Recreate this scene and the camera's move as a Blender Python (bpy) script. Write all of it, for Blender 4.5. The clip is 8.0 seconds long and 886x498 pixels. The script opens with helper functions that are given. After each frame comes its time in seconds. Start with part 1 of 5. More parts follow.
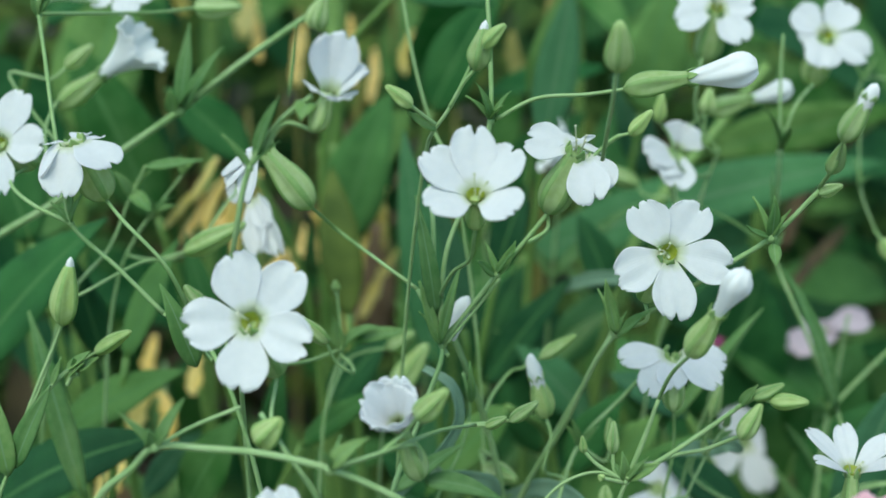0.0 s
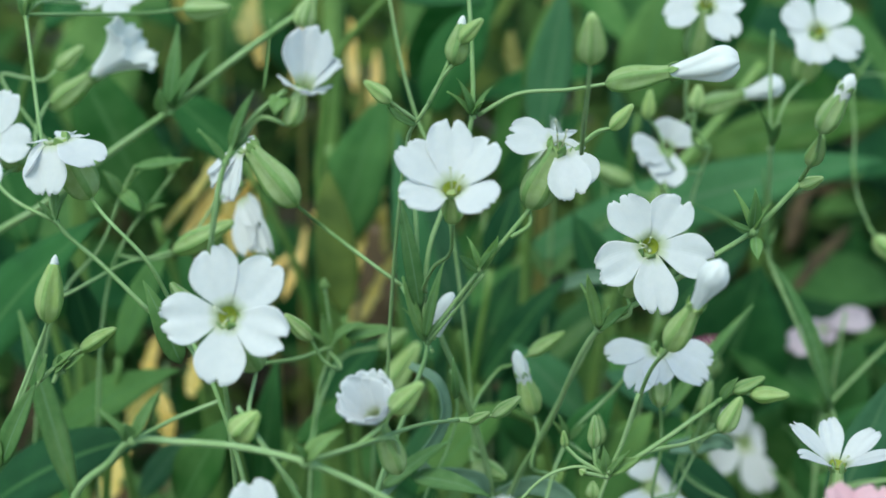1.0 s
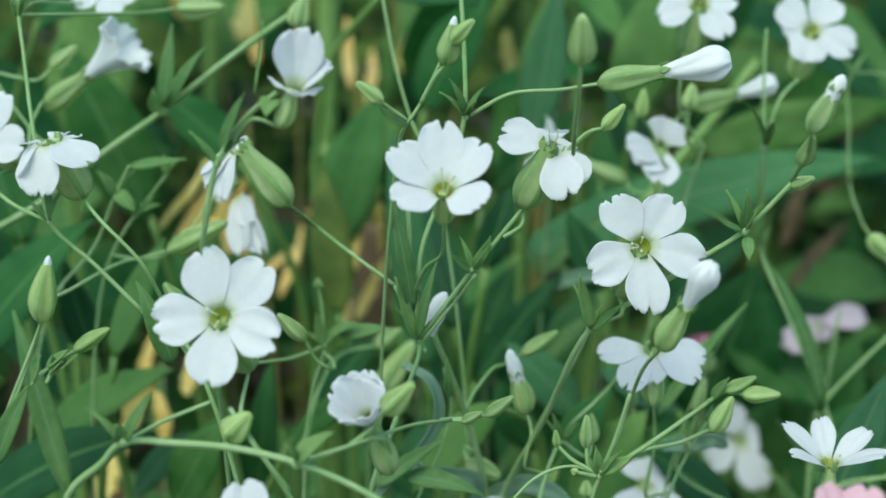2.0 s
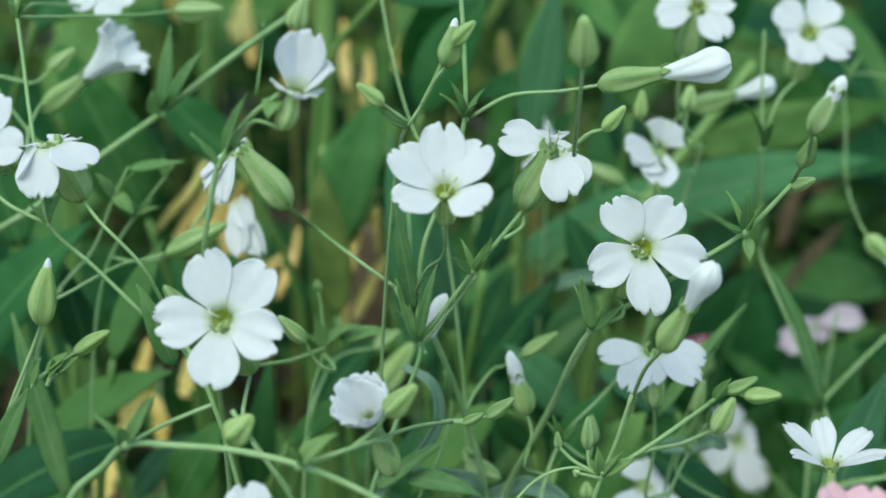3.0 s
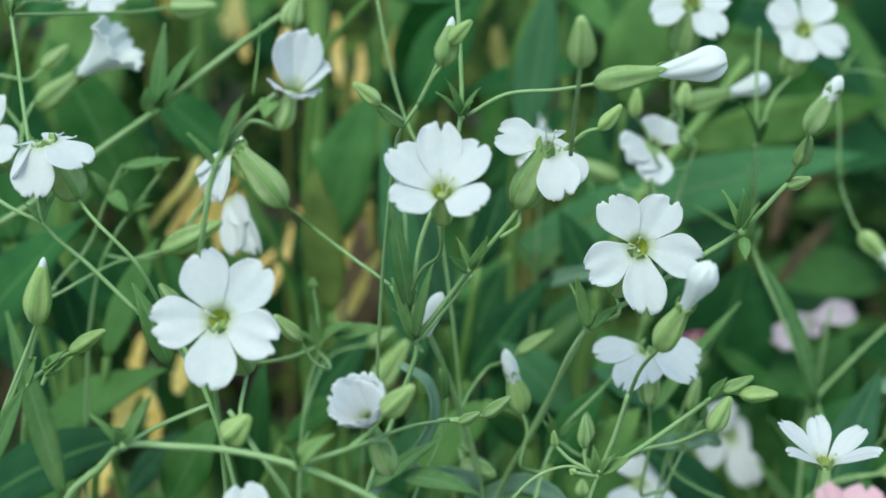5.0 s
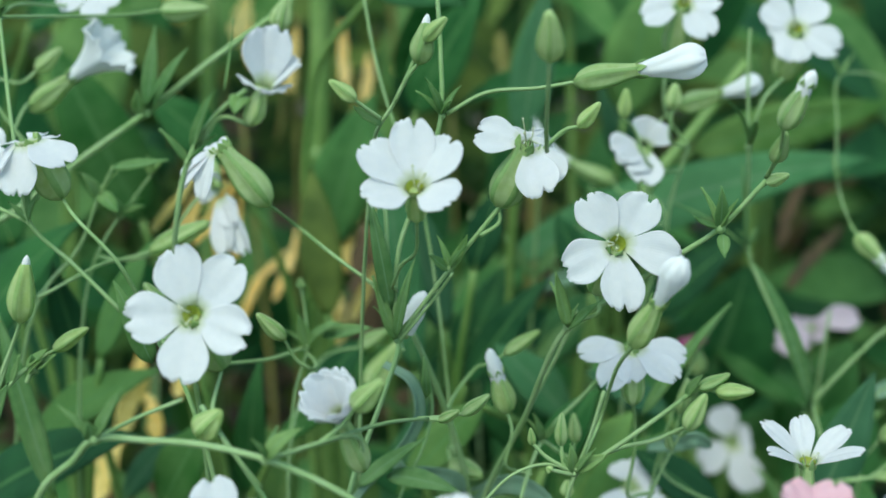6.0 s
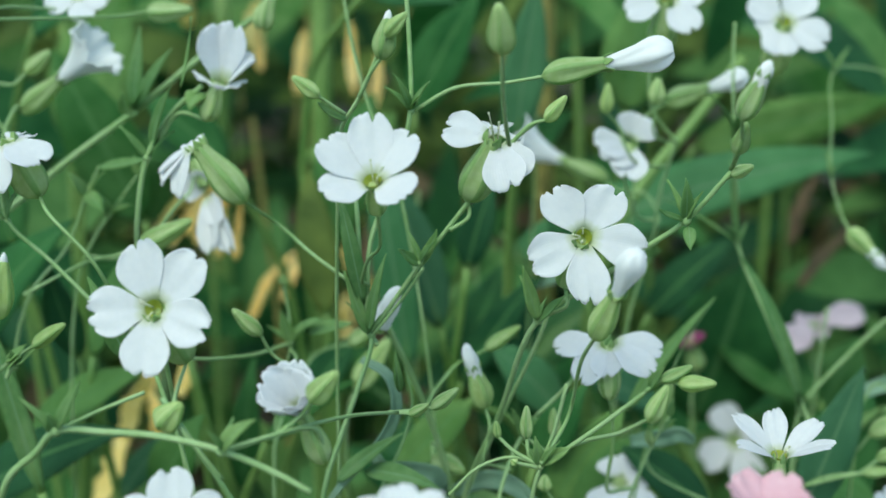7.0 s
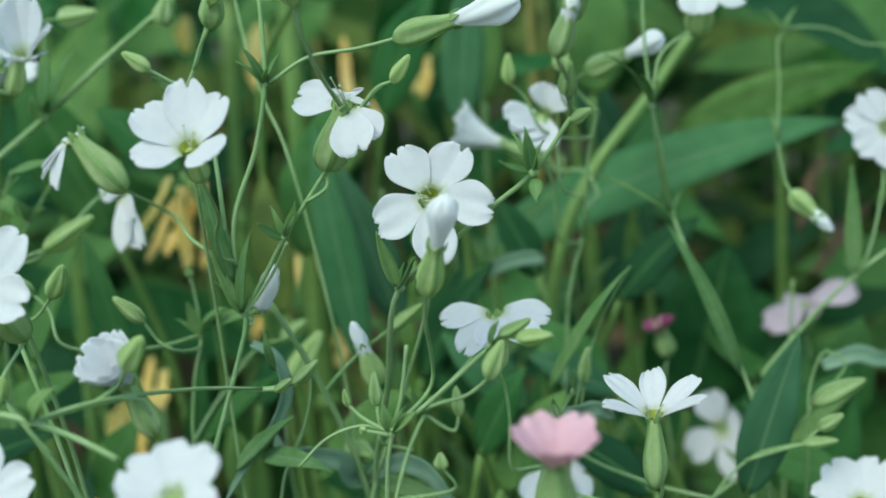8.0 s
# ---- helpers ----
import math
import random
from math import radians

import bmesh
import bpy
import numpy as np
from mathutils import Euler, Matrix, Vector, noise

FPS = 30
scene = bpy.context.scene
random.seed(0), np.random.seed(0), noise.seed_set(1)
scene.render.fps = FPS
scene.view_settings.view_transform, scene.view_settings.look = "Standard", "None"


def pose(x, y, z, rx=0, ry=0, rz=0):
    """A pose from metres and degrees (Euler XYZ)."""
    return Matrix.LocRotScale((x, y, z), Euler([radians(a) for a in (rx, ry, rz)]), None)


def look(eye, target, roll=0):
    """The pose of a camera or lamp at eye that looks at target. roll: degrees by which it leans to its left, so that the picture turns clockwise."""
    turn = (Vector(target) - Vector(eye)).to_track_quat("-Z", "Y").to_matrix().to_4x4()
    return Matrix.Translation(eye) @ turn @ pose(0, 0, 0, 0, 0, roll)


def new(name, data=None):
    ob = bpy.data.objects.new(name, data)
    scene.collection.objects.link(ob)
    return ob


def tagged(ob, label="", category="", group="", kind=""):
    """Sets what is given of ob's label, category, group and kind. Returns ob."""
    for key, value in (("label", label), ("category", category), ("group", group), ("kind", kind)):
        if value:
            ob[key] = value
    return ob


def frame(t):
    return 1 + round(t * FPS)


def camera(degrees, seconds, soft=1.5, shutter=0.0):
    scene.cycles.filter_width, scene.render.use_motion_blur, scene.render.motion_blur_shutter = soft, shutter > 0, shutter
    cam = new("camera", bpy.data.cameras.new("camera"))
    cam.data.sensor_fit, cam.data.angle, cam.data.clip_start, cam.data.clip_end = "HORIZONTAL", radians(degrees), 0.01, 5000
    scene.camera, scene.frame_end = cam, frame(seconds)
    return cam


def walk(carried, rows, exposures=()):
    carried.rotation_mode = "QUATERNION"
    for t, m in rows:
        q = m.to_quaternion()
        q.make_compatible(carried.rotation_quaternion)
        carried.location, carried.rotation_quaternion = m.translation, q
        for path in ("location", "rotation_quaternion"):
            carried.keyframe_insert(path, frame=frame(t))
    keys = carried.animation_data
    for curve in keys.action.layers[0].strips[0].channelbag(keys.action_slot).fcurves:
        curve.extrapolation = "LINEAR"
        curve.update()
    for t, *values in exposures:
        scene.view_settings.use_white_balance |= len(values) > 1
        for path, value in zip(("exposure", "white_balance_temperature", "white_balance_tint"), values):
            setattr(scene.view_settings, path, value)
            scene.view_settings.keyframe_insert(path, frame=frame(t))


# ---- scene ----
cam = camera(40, 8.0, soft=1.7)
PATH = [
    (0, pose(0.0016, 0.0015, 0.4994, 74.98, -0.47, 0.39)),
    (0.5, pose(0.0054, 0.0008, 0.4984, 75.19, -0.11, 0.89)),
    (1, pose(0.0083, 0.0007, 0.4973, 75.36, 0.06, 1.17)),
    (1.5, pose(0.0101, 0.0006, 0.4982, 75.12, 0.15, 1.23)),
    (3, pose(0.0082, 0.0006, 0.4982, 75.23, 0.18, 0.78)),
    (3.5, pose(0.0092, 0.0012, 0.4988, 74.98, 0.55, 0.88)),
    (4, pose(0.0079, 0.0010, 0.4985, 74.93, 0.39, 0.47)),
    (4.5, pose(0.0040, 0.0012, 0.5003, 74.64, -0.03, -0.12)),
    (6, pose(0.0161, 0.0002, 0.4966, 75.51, 0.45, 1.64)),
    (6.5, pose(0.0127, 0.0002, 0.4973, 75.49, 0.44, 1.21)),
    (7, pose(0.0297, -0.0007, 0.4949, 75.75, 1.31, 3.52)),
    (7.1, pose(0.0395, -0.0010, 0.4956, 75.75, 2.80, 4.50)),
    (7.2, pose(0.0523, -0.0004, 0.4900, 76.75, 3.70, 5.90)),
    (7.3, pose(0.0646, 0.0002, 0.4834, 77.65, 4.20, 7.36)),
    (7.4, pose(0.0715, 0.0010, 0.4826, 77.45, 4.80, 7.80)),
    (7.5, pose(0.0753, -0.0001, 0.4822, 77.75, 5.30, 8.09)),
    (7.7, pose(0.0840, 0.0092, 0.4782, 78.00, 5.80, 9.95)),
    (8, pose(0.0769, 0.0064, 0.4778, 77.98, 5.80, 8.62)),
]
walk(cam, PATH, ((0, 0.93, 6700, -8), (4, 0.94, 6700, -8), (7, 0.96, 6700, -8), (8, 0.90, 6700, -8)))
cam.data.dof.use_dof = True
cam.data.dof.focus_distance = 0.215
cam.data.dof.aperture_fstop = 12

SKY, SUN = 0.125, 1.15

# ---- light ----
world = bpy.data.worlds.new("sky")
scene.world = world
world.use_nodes = True
sky = world.node_tree.nodes.new("ShaderNodeTexSky")
sky.sky_type = "NISHITA"
sky.sun_disc = False
sky.sun_elevation, sky.sun_rotation = radians(60), radians(205)
backing = world.node_tree.nodes["Background"]
backing.inputs["Strength"].default_value = SKY
world.node_tree.links.new(sky.outputs[0], backing.inputs["Color"])
sun = new("sun", bpy.data.lights.new("sun", "SUN"))
sun.data.energy, sun.data.angle, sun.data.color = SUN, radians(40), (1.0, 0.97, 0.92)
sun.matrix_world = look((-0.5, -0.85, 2.4), (0, 0.2, 0.4))


# ---- materials ----
def surface(name, low, high, scale=400.0, rough=0.5, sheen=0.0, through_light=0.0, bump=0.15, veins=0.0, spread=0.0, gloss=0.5, rib=None, base=None):
    """A living surface: two colours mixed by fine and broad noise, a little light passing through."""
    m = bpy.data.materials.new(name)
    m.use_nodes = True
    nodes, links = m.node_tree.nodes, m.node_tree.links
    bsdf, out = nodes["Principled BSDF"], nodes["Material Output"]
    where = nodes.new("ShaderNodeTexCoord")
    fine, broad = nodes.new("ShaderNodeTexNoise"), nodes.new("ShaderNodeTexNoise")
    fine.inputs["Scale"].default_value, fine.inputs["Detail"].default_value = scale, 4
    broad.inputs["Scale"].default_value, broad.inputs["Detail"].default_value = scale / 9, 2
    for tex in (fine, broad):
        links.new(where.outputs["Object"], tex.inputs["Vector"])
    both = nodes.new("ShaderNodeMix")
    both.inputs["Factor"].default_value = 0.6
    links.new(fine.outputs[0], both.inputs["A"]), links.new(broad.outputs[0], both.inputs["B"])
    ramp = nodes.new("ShaderNodeValToRGB")
    ramp.color_ramp.elements[0].position, ramp.color_ramp.elements[1].position = 0.36, 0.64
    ramp.color_ramp.elements[0].color, ramp.color_ramp.elements[1].color = (*low, 1), (*high, 1)
    links.new(both.outputs["Result"], ramp.inputs[0])
    colour = ramp.outputs[0]
    if spread:
        geo, hue = nodes.new("ShaderNodeNewGeometry"), nodes.new("ShaderNodeHueSaturation")
        own, both_random, chance = nodes.new("ShaderNodeObjectInfo"), nodes.new("ShaderNodeMath"), nodes.new("ShaderNodeMath")
        both_random.operation, chance.operation = "ADD", "FRACT"
        links.new(geo.outputs["Random Per Island"], both_random.inputs[0]), links.new(own.outputs["Random"], both_random.inputs[1])
        links.new(both_random.outputs[0], chance.inputs[0])
        reach = nodes.new("ShaderNodeMapRange")
        reach.inputs["To Min"].default_value, reach.inputs["To Max"].default_value = 1 - spread, 1 + spread
        links.new(chance.outputs[0], reach.inputs["Value"])
        links.new(reach.outputs[0], hue.inputs["Value"]), links.new(colour, hue.inputs["Color"])
        turn = nodes.new("ShaderNodeMapRange")
        turn.inputs["To Min"].default_value, turn.inputs["To Max"].default_value = 0.5 + spread * 0.06, 0.5 - spread * 0.1
        links.new(chance.outputs[0], turn.inputs["Value"]), links.new(turn.outputs[0], hue.inputs["Hue"])
        colour = hue.outputs[0]
    if base:
        split, near, mid = nodes.new("ShaderNodeSeparateXYZ"), nodes.new("ShaderNodeMapRange"), nodes.new("ShaderNodeMix")
        links.new(where.outputs["UV"], split.inputs[0]), links.new(split.outputs["X"], near.inputs["Value"])
        near.inputs["From Min"].default_value, near.inputs["From Max"].default_value = 0.08, 0.31
        near.inputs["To Min"].default_value, near.inputs["To Max"].default_value = 0.75, 0.0
        mid.data_type = "RGBA"
        links.new(near.outputs[0], mid.inputs["Factor"]), links.new(colour, mid.inputs[6])
        mid.inputs[7].default_value = (*base, 1)
        colour = mid.outputs[2]
    if rib:
        split, off, size = nodes.new("ShaderNodeSeparateXYZ"), nodes.new("ShaderNodeMath"), nodes.new("ShaderNodeMath")
        off.operation, size.operation = "SUBTRACT", "ABSOLUTE"
        links.new(where.outputs["UV"], split.inputs[0]), links.new(split.outputs["Y"], off.inputs[0])
        off.inputs[1].default_value = 0.5
        links.new(off.outputs[0], size.inputs[0])
        near, mid = nodes.new("ShaderNodeMapRange"), nodes.new("ShaderNodeMix")
        near.inputs["From Min"].default_value, near.inputs["From Max"].default_value = 0.015, 0.05
        near.inputs["To Min"].default_value, near.inputs["To Max"].default_value = 0.7, 0.0
        links.new(size.outputs[0], near.inputs["Value"])
        mid.data_type = "RGBA"
        links.new(near.outputs[0], mid.inputs["Factor"]), links.new(colour, mid.inputs[6])
        mid.inputs[7].default_value = (*rib, 1)
        colour = mid.outputs[2]
    links.new(colour, bsdf.inputs["Base Color"])
    bsdf.inputs["Roughness"].default_value = rough
    bsdf.inputs["Specular IOR Level"].default_value = gloss
    bsdf.inputs["Sheen Weight"].default_value = sheen
    relief = nodes.new("ShaderNodeBump")
    relief.inputs["Strength"].default_value, relief.inputs["Distance"].default_value = bump, 0.0004
    height = fine.outputs[0]
    if veins:
        ribs = nodes.new("ShaderNodeTexWave")
        ribs.inputs["Scale"].default_value, ribs.inputs["Distortion"].default_value = veins, 1.5
        ribs.bands_direction = "Y"
        links.new(where.outputs["UV"], ribs.inputs["Vector"])
        height = ribs.outputs["Fac"]
    links.new(height, relief.inputs["Height"])
    links.new(relief.outputs[0], bsdf.inputs["Normal"])
    if through_light:
        thin, blend = nodes.new("ShaderNodeBsdfTranslucent"), nodes.new("ShaderNodeMixShader")
        links.new(colour, thin.inputs["Color"])
        blend.inputs["Fac"].default_value = through_light
        links.new(bsdf.outputs[0], blend.inputs[1]), links.new(thin.outputs[0], blend.inputs[2])
        links.new(blend.outputs[0], out.inputs["Surface"])
    return m


PETAL = surface("petal_white", (0.83, 0.85, 0.87), (0.9, 0.91, 0.92), 900, 0.6, 0.15, 0.46, 0.08, 5, gloss=0.2, base=(0.52, 0.62, 0.22))
ROLLED = surface("petal_rolled", (0.88, 0.91, 0.91), (0.94, 0.95, 0.94), 900, 0.6, 0.15, 0.3, 0.12, gloss=0.2)
PINK = surface("petal_pink", (0.78, 0.46, 0.53), (0.87, 0.60, 0.66), 900, 0.6, 0.15, 0.35, 0.15, 5, gloss=0.2)
PALE_PINK = surface("petal_pale_pink", (0.56, 0.46, 0.52), (0.70, 0.59, 0.64), 900, 0.6, 0.1, 0.28, 0.3, 7, gloss=0.25)
MAGENTA = surface("petal_magenta", (0.24, 0.035, 0.12), (0.36, 0.09, 0.2), 900, 0.6, 0.1, 0.25, 0.3, gloss=0.25)
THROAT = surface("throat", (0.30, 0.37, 0.04), (0.46, 0.52, 0.10), 1500, 0.5, 0, 0.3, gloss=0.3)
ANTHER = surface("anther", (0.62, 0.68, 0.42), (0.80, 0.82, 0.66), 2500, 0.5, 0, 0.2)
CALYX = surface("calyx", (0.42, 0.58, 0.21), (0.57, 0.71, 0.37), 700, 0.5, 0.0, 0.42, 0.2, 0, 0.14, gloss=0.25)
CALYX_RIB = surface("calyx_rib", (0.24, 0.43, 0.13), (0.36, 0.53, 0.21), 900, 0.5, 0.0, 0.32, 0.2, 0, 0.14, gloss=0.25)
STEM = surface("stem", (0.25, 0.42, 0.15), (0.38, 0.54, 0.26), 500, 0.5, 0.0, 0.15, 0.2, gloss=0.25)
STEM_BLUE = surface("stem_bluish", (0.22, 0.4, 0.15), (0.32, 0.49, 0.23), 500, 0.5, 0.0, 0.15, 0.2, gloss=0.3)
BRACT = surface("bract", (0.15, 0.33, 0.1), (0.28, 0.47, 0.18), 500, 0.5, 0.0, 0.42, 0.3, 5, 0.2, gloss=0.25, rib=(0.30, 0.48, 0.27))
LEAF = surface("leaf", (0.02, 0.112, 0.028), (0.08, 0.245, 0.07), 110, 0.55, 0.0, 0.25, 0.35, 9, 0.55, gloss=0.15, rib=(0.12, 0.27, 0.09))
RIBBON = surface("leaf_ribbon", (0.18, 0.33, 0.21), (0.29, 0.45, 0.31), 300, 0.5, 0.15, 0.3, 0.2, 5, 0.1, rib=(0.22, 0.38, 0.24))
LEAF_BLUE = surface("leaf_bluish", (0.045, 0.155, 0.062), (0.085, 0.225, 0.098), 160, 0.55, 0.03, 0.22, 0.3, 9, 0.2, gloss=0.22, rib=(0.14, 0.27, 0.13))
# darker copy of the leaf colour: shade of the background gaps put into it
LEAF_SHADED = surface("leaf_shaded", (0.014, 0.056, 0.012), (0.066, 0.158, 0.036), 90, 0.6, 0.0, 0.18, 0.3, 0, 0.7, gloss=0.12)
STALK = surface("stalk", (0.11, 0.23, 0.045), (0.21, 0.34, 0.09), 200, 0.5, 0, 0, 0.3)
STRAW = surface("straw", (0.84, 0.66, 0.15), (0.98, 0.87, 0.38), 300, 0.6, 0, 0.35, 0.4, 0, 0.18)
OLIVE = surface("drying_stalk", (0.16, 0.17, 0.035), (0.38, 0.36, 0.10), 120, 0.6, 0, 0.1, 0.4, 0, 0.25)
BROWN = surface("dry_brown", (0.06, 0.048, 0.018), (0.15, 0.115, 0.045), 200, 0.7, 0, 0.1, 0.4, 0, 0.3)
WITHERED = surface("withered_leaf", (0.13, 0.095, 0.05), (0.28, 0.21, 0.12), 160, 0.7, 0, 0.2, 0.5, 0, 0.15)
SOIL = surface("soil", (0.025, 0.018, 0.012), (0.075, 0.055, 0.035), 60, 0.95, 0, 0, 1.0)


# ---- building helpers ----
def part(name, bm, material, parent=None, label=""):
    """Links a bmesh as one mesh object under a thing or a part."""
    mesh = bpy.data.meshes.new(name)
    for face in bm.faces:
        face.smooth = True
    bm.to_mesh(mesh)
    bm.free()
    for m in material if isinstance(material, tuple) else (material,):
        mesh.materials.append(m)
    ob = new(name, mesh)
    if parent:
        ob.parent = parent
        ob.matrix_parent_inverse = Matrix() if parent.parent else Matrix.Translation(-parent.location)
    if label:
        ob["label"] = label
    return ob


def thing(name, place, label, category, group="", kind=""):
    ob = new(name)
    ob.location = place
    ob.empty_display_size = 0.005
    return tagged(ob, label, category, group, kind)


def smooth(points, steps=6):
    """A curve through the points that does not overshoot where they are unevenly spaced."""
    p = [Vector(q) for q in points]
    p = [2 * p[0] - p[1], *p, 2 * p[-1] - p[-2]]
    out = []
    for a, b, c, d in zip(p, p[1:], p[2:], p[3:]):
        u, v, w = (max(1e-4, q.length) ** 0.5 for q in (b - a, c - b, d - c))
        m1 = (c - b) + v * ((b - a) / u - (c - a) / (u + v))
        m2 = (c - b) + v * ((d - c) / w - (d - b) / (v + w))
        for k in range(steps):
            t = k / steps
            out.append((2 * t**3 - 3 * t * t + 1) * b + (t**3 - 2 * t * t + t) * m1 + (3 * t * t - 2 * t**3) * c + (t**3 - t * t) * m2)
    return [*out, p[-2]]


def tube(bm, points, radius, end_radius=None, sides=8, lobes=None):
    """A closed tube along the points; radius may be a function of 0..1; lobes(turn, s) scales it round about."""
    if not callable(radius):
        thick, thin = radius, radius if end_radius is None else end_radius
        radius = lambda s: thick + (thin - thick) * s
    n = len(points)
    way = (points[1] - points[0]).normalized()
    side = way.orthogonal().normalized()
    rings = []
    for k, p in enumerate(points):
        way = (points[min(k + 1, n - 1)] - points[max(k - 1, 0)]).normalized()
        side = (side - way * side.dot(way)).normalized()
        other, s = way.cross(side), k / (n - 1)
        ring = []
        for j in range(sides):
            a = 2 * math.pi * j / sides
            r = radius(s) * (lobes(a, s) if lobes else 1)
            ring.append(bm.verts.new(p + side * (r * math.cos(a)) + other * (r * math.sin(a))))
        rings.append(ring)
    for a, b in zip(rings, rings[1:]):
        for j in range(sides):
            bm.faces.new((a[j], a[(j + 1) % sides], b[(j + 1) % sides], b[j]))
    bm.faces.new(rings[0][::-1]), bm.faces.new(rings[-1])
    return bm


def sheet(bm, rows, thick):
    """A grid of points made into a thin solid blade with texture coordinates."""
    uv = bm.loops.layers.uv.verify()
    nu, ns = len(rows[0]), len(rows)
    back = []
    for i in range(ns):
        line = []
        for j in range(nu):
            along = rows[min(i + 1, ns - 1)][j] - rows[max(i - 1, 0)][j]
            across = rows[i][min(j + 1, nu - 1)] - rows[i][max(j - 1, 0)]
            line.append(rows[i][j] - along.cross(across).normalized() * thick)
        back.append(line)
    front = [[bm.verts.new(p) for p in row] for row in rows]
    behind = [[bm.verts.new(p) for p in row] for row in back]

    def face(*corners):
        made = bm.faces.new([side[i][j] for side, i, j in corners])
        for loop, (_, i, j) in zip(made.loops, corners):
            loop[uv].uv = (i / (ns - 1), j / (nu - 1))

    for i in range(ns - 1):
        for j in range(nu - 1):
            face((front, i, j), (front, i + 1, j), (front, i + 1, j + 1), (front, i, j + 1))
            face((behind, i, j), (behind, i, j + 1), (behind, i + 1, j + 1), (behind, i + 1, j))
        for j, a, b in ((0, front, behind), (nu - 1, behind, front)):
            face((a, i, j), (b, i, j), (b, i + 1, j), (a, i + 1, j))
    for j in range(nu - 1):
        for i, a, b in ((0, behind, front), (ns - 1, front, behind)):
            face((a, i, j), (b, i, j), (b, i, j + 1), (a, i, j + 1))
    return bm


def blade(base, tip, width, face=(0, -0.6, 0.8), arch=0.12, fold=0.25, wave=0.03, fat=0.42, steps=11, thick=0.00025, bm=None, twist=0.0):
    """A lance-shaped leaf from base to tip, with a folded midrib, arched along its length."""
    bm = bm or bmesh.new()
    base, tip = Vector(base), Vector(tip)
    way = tip - base
    length = way.length
    way.normalize()
    up = Vector(face)
    up = (up - way * up.dot(way)).normalized()
    side = way.cross(up)
    rows, phase = [], random.random() * 6
    for i in range(steps):
        s = i / (steps - 1)
        half = width / 2 * max(0.02, (math.sin(math.pi * s ** (math.log(0.5) / math.log(fat))) ** 0.85)) + width * 0.05 * (1 - s)
        turned = Matrix.Rotation(twist * s, 3, way)
        mid = base + way * (length * s) + up * (arch * length * 4 * s * (1 - s) * (0.6 + 0.4 * s))
        row = []
        for j in range(5):
            u = j / 2 - 1
            lift = fold * abs(u) * half + wave * width * math.sin(9 * s + phase + 2 * u) * abs(u)
            row.append(mid + turned @ (side * (u * half) + up * lift))
        rows.append(row)
    return sheet(bm, rows, thick)


def frame_of(axis):
    """Right and up round an axis, as seen by someone whom the axis points at."""
    a = Vector(axis).normalized()
    right = Vector((1, 0, 0))
    right = right - a * right.dot(a)
    if right.length < 0.2:
        right = Vector((0, 1, 0)) - a * a.y
    right.normalize()
    return a, right, a.cross(right)


def petal_mesh(centre, axis, turn, long, wide, open_angle, bend, cup, teeth, rng):
    """One petal: a narrow claw that widens to a broad, blunt blade with a notch and a finely torn edge."""
    a, right, up = frame_of(axis)
    c, s = math.cos(radians(turn)), math.sin(radians(turn))
    outward, across = right * c + up * s, up * c - right * s
    line, r, z, angle = [], 0.0011, -0.0020, 0
    steps = 15
    for i in range(steps):
        t = i / (steps - 1)
        k = min(1, t / 0.22)
        angle = radians(open_angle) * (0.25 + 0.75 * k * k * (3 - 2 * k)) + radians(bend) * t * t
        line.append((r, z, angle))
        r, z = r + math.sin(angle) * long / steps, z + math.cos(angle) * long / steps
    nick, shift = rng.uniform(0.06, 0.14), rng.uniform(-0.22, 0.22)
    nick_wide = rng.uniform(0.10, 0.19)
    bites = [(rng.uniform(-0.85, 0.85), rng.uniform(0.012, 0.036)) for _ in range(teeth)]
    ruffle, phase, skew = rng.uniform(0.1, 0.3), rng.uniform(0, 6), rng.uniform(-0.05, 0.05)
    rows, nu = [], 33
    for i in range(steps):
        t = i / (steps - 1)
        half = wide / 2 * (0.24 + 0.76 * math.sin(min(1, t / 0.74) * math.pi / 2) ** 1.9)
        half *= 1 - 0.27 * max(0, (t - 0.72) / 0.28) ** 2.0
        row = []
        for j in range(nu):
            u = 2 * j / (nu - 1) - 1
            edge = 1 - 0.12 * abs(u) ** 3 - nick * math.exp(-(((u - shift) / nick_wide) ** 2)) - sum(d * math.exp(-(((u - q) / 0.045) ** 2)) for q, d in bites) + skew * u
            x = t * min(edge, 1.05) * (steps - 1)
            n = min(int(x), steps - 2)
            w = x - n
            r, z, angle = (line[n][q] * (1 - w) + line[n + 1][q] * w for q in range(3))
            lift = cup * half * u * u + ruffle * 0.001 * t * t * math.sin(7 * u + phase)
            inward = a * math.sin(angle) - outward * math.cos(angle)
            row.append(Vector(centre) + outward * r + a * z + across * (u * half) + inward * lift)
        rows.append(row)
    return sheet(bmesh.new(), rows, 0.00018)


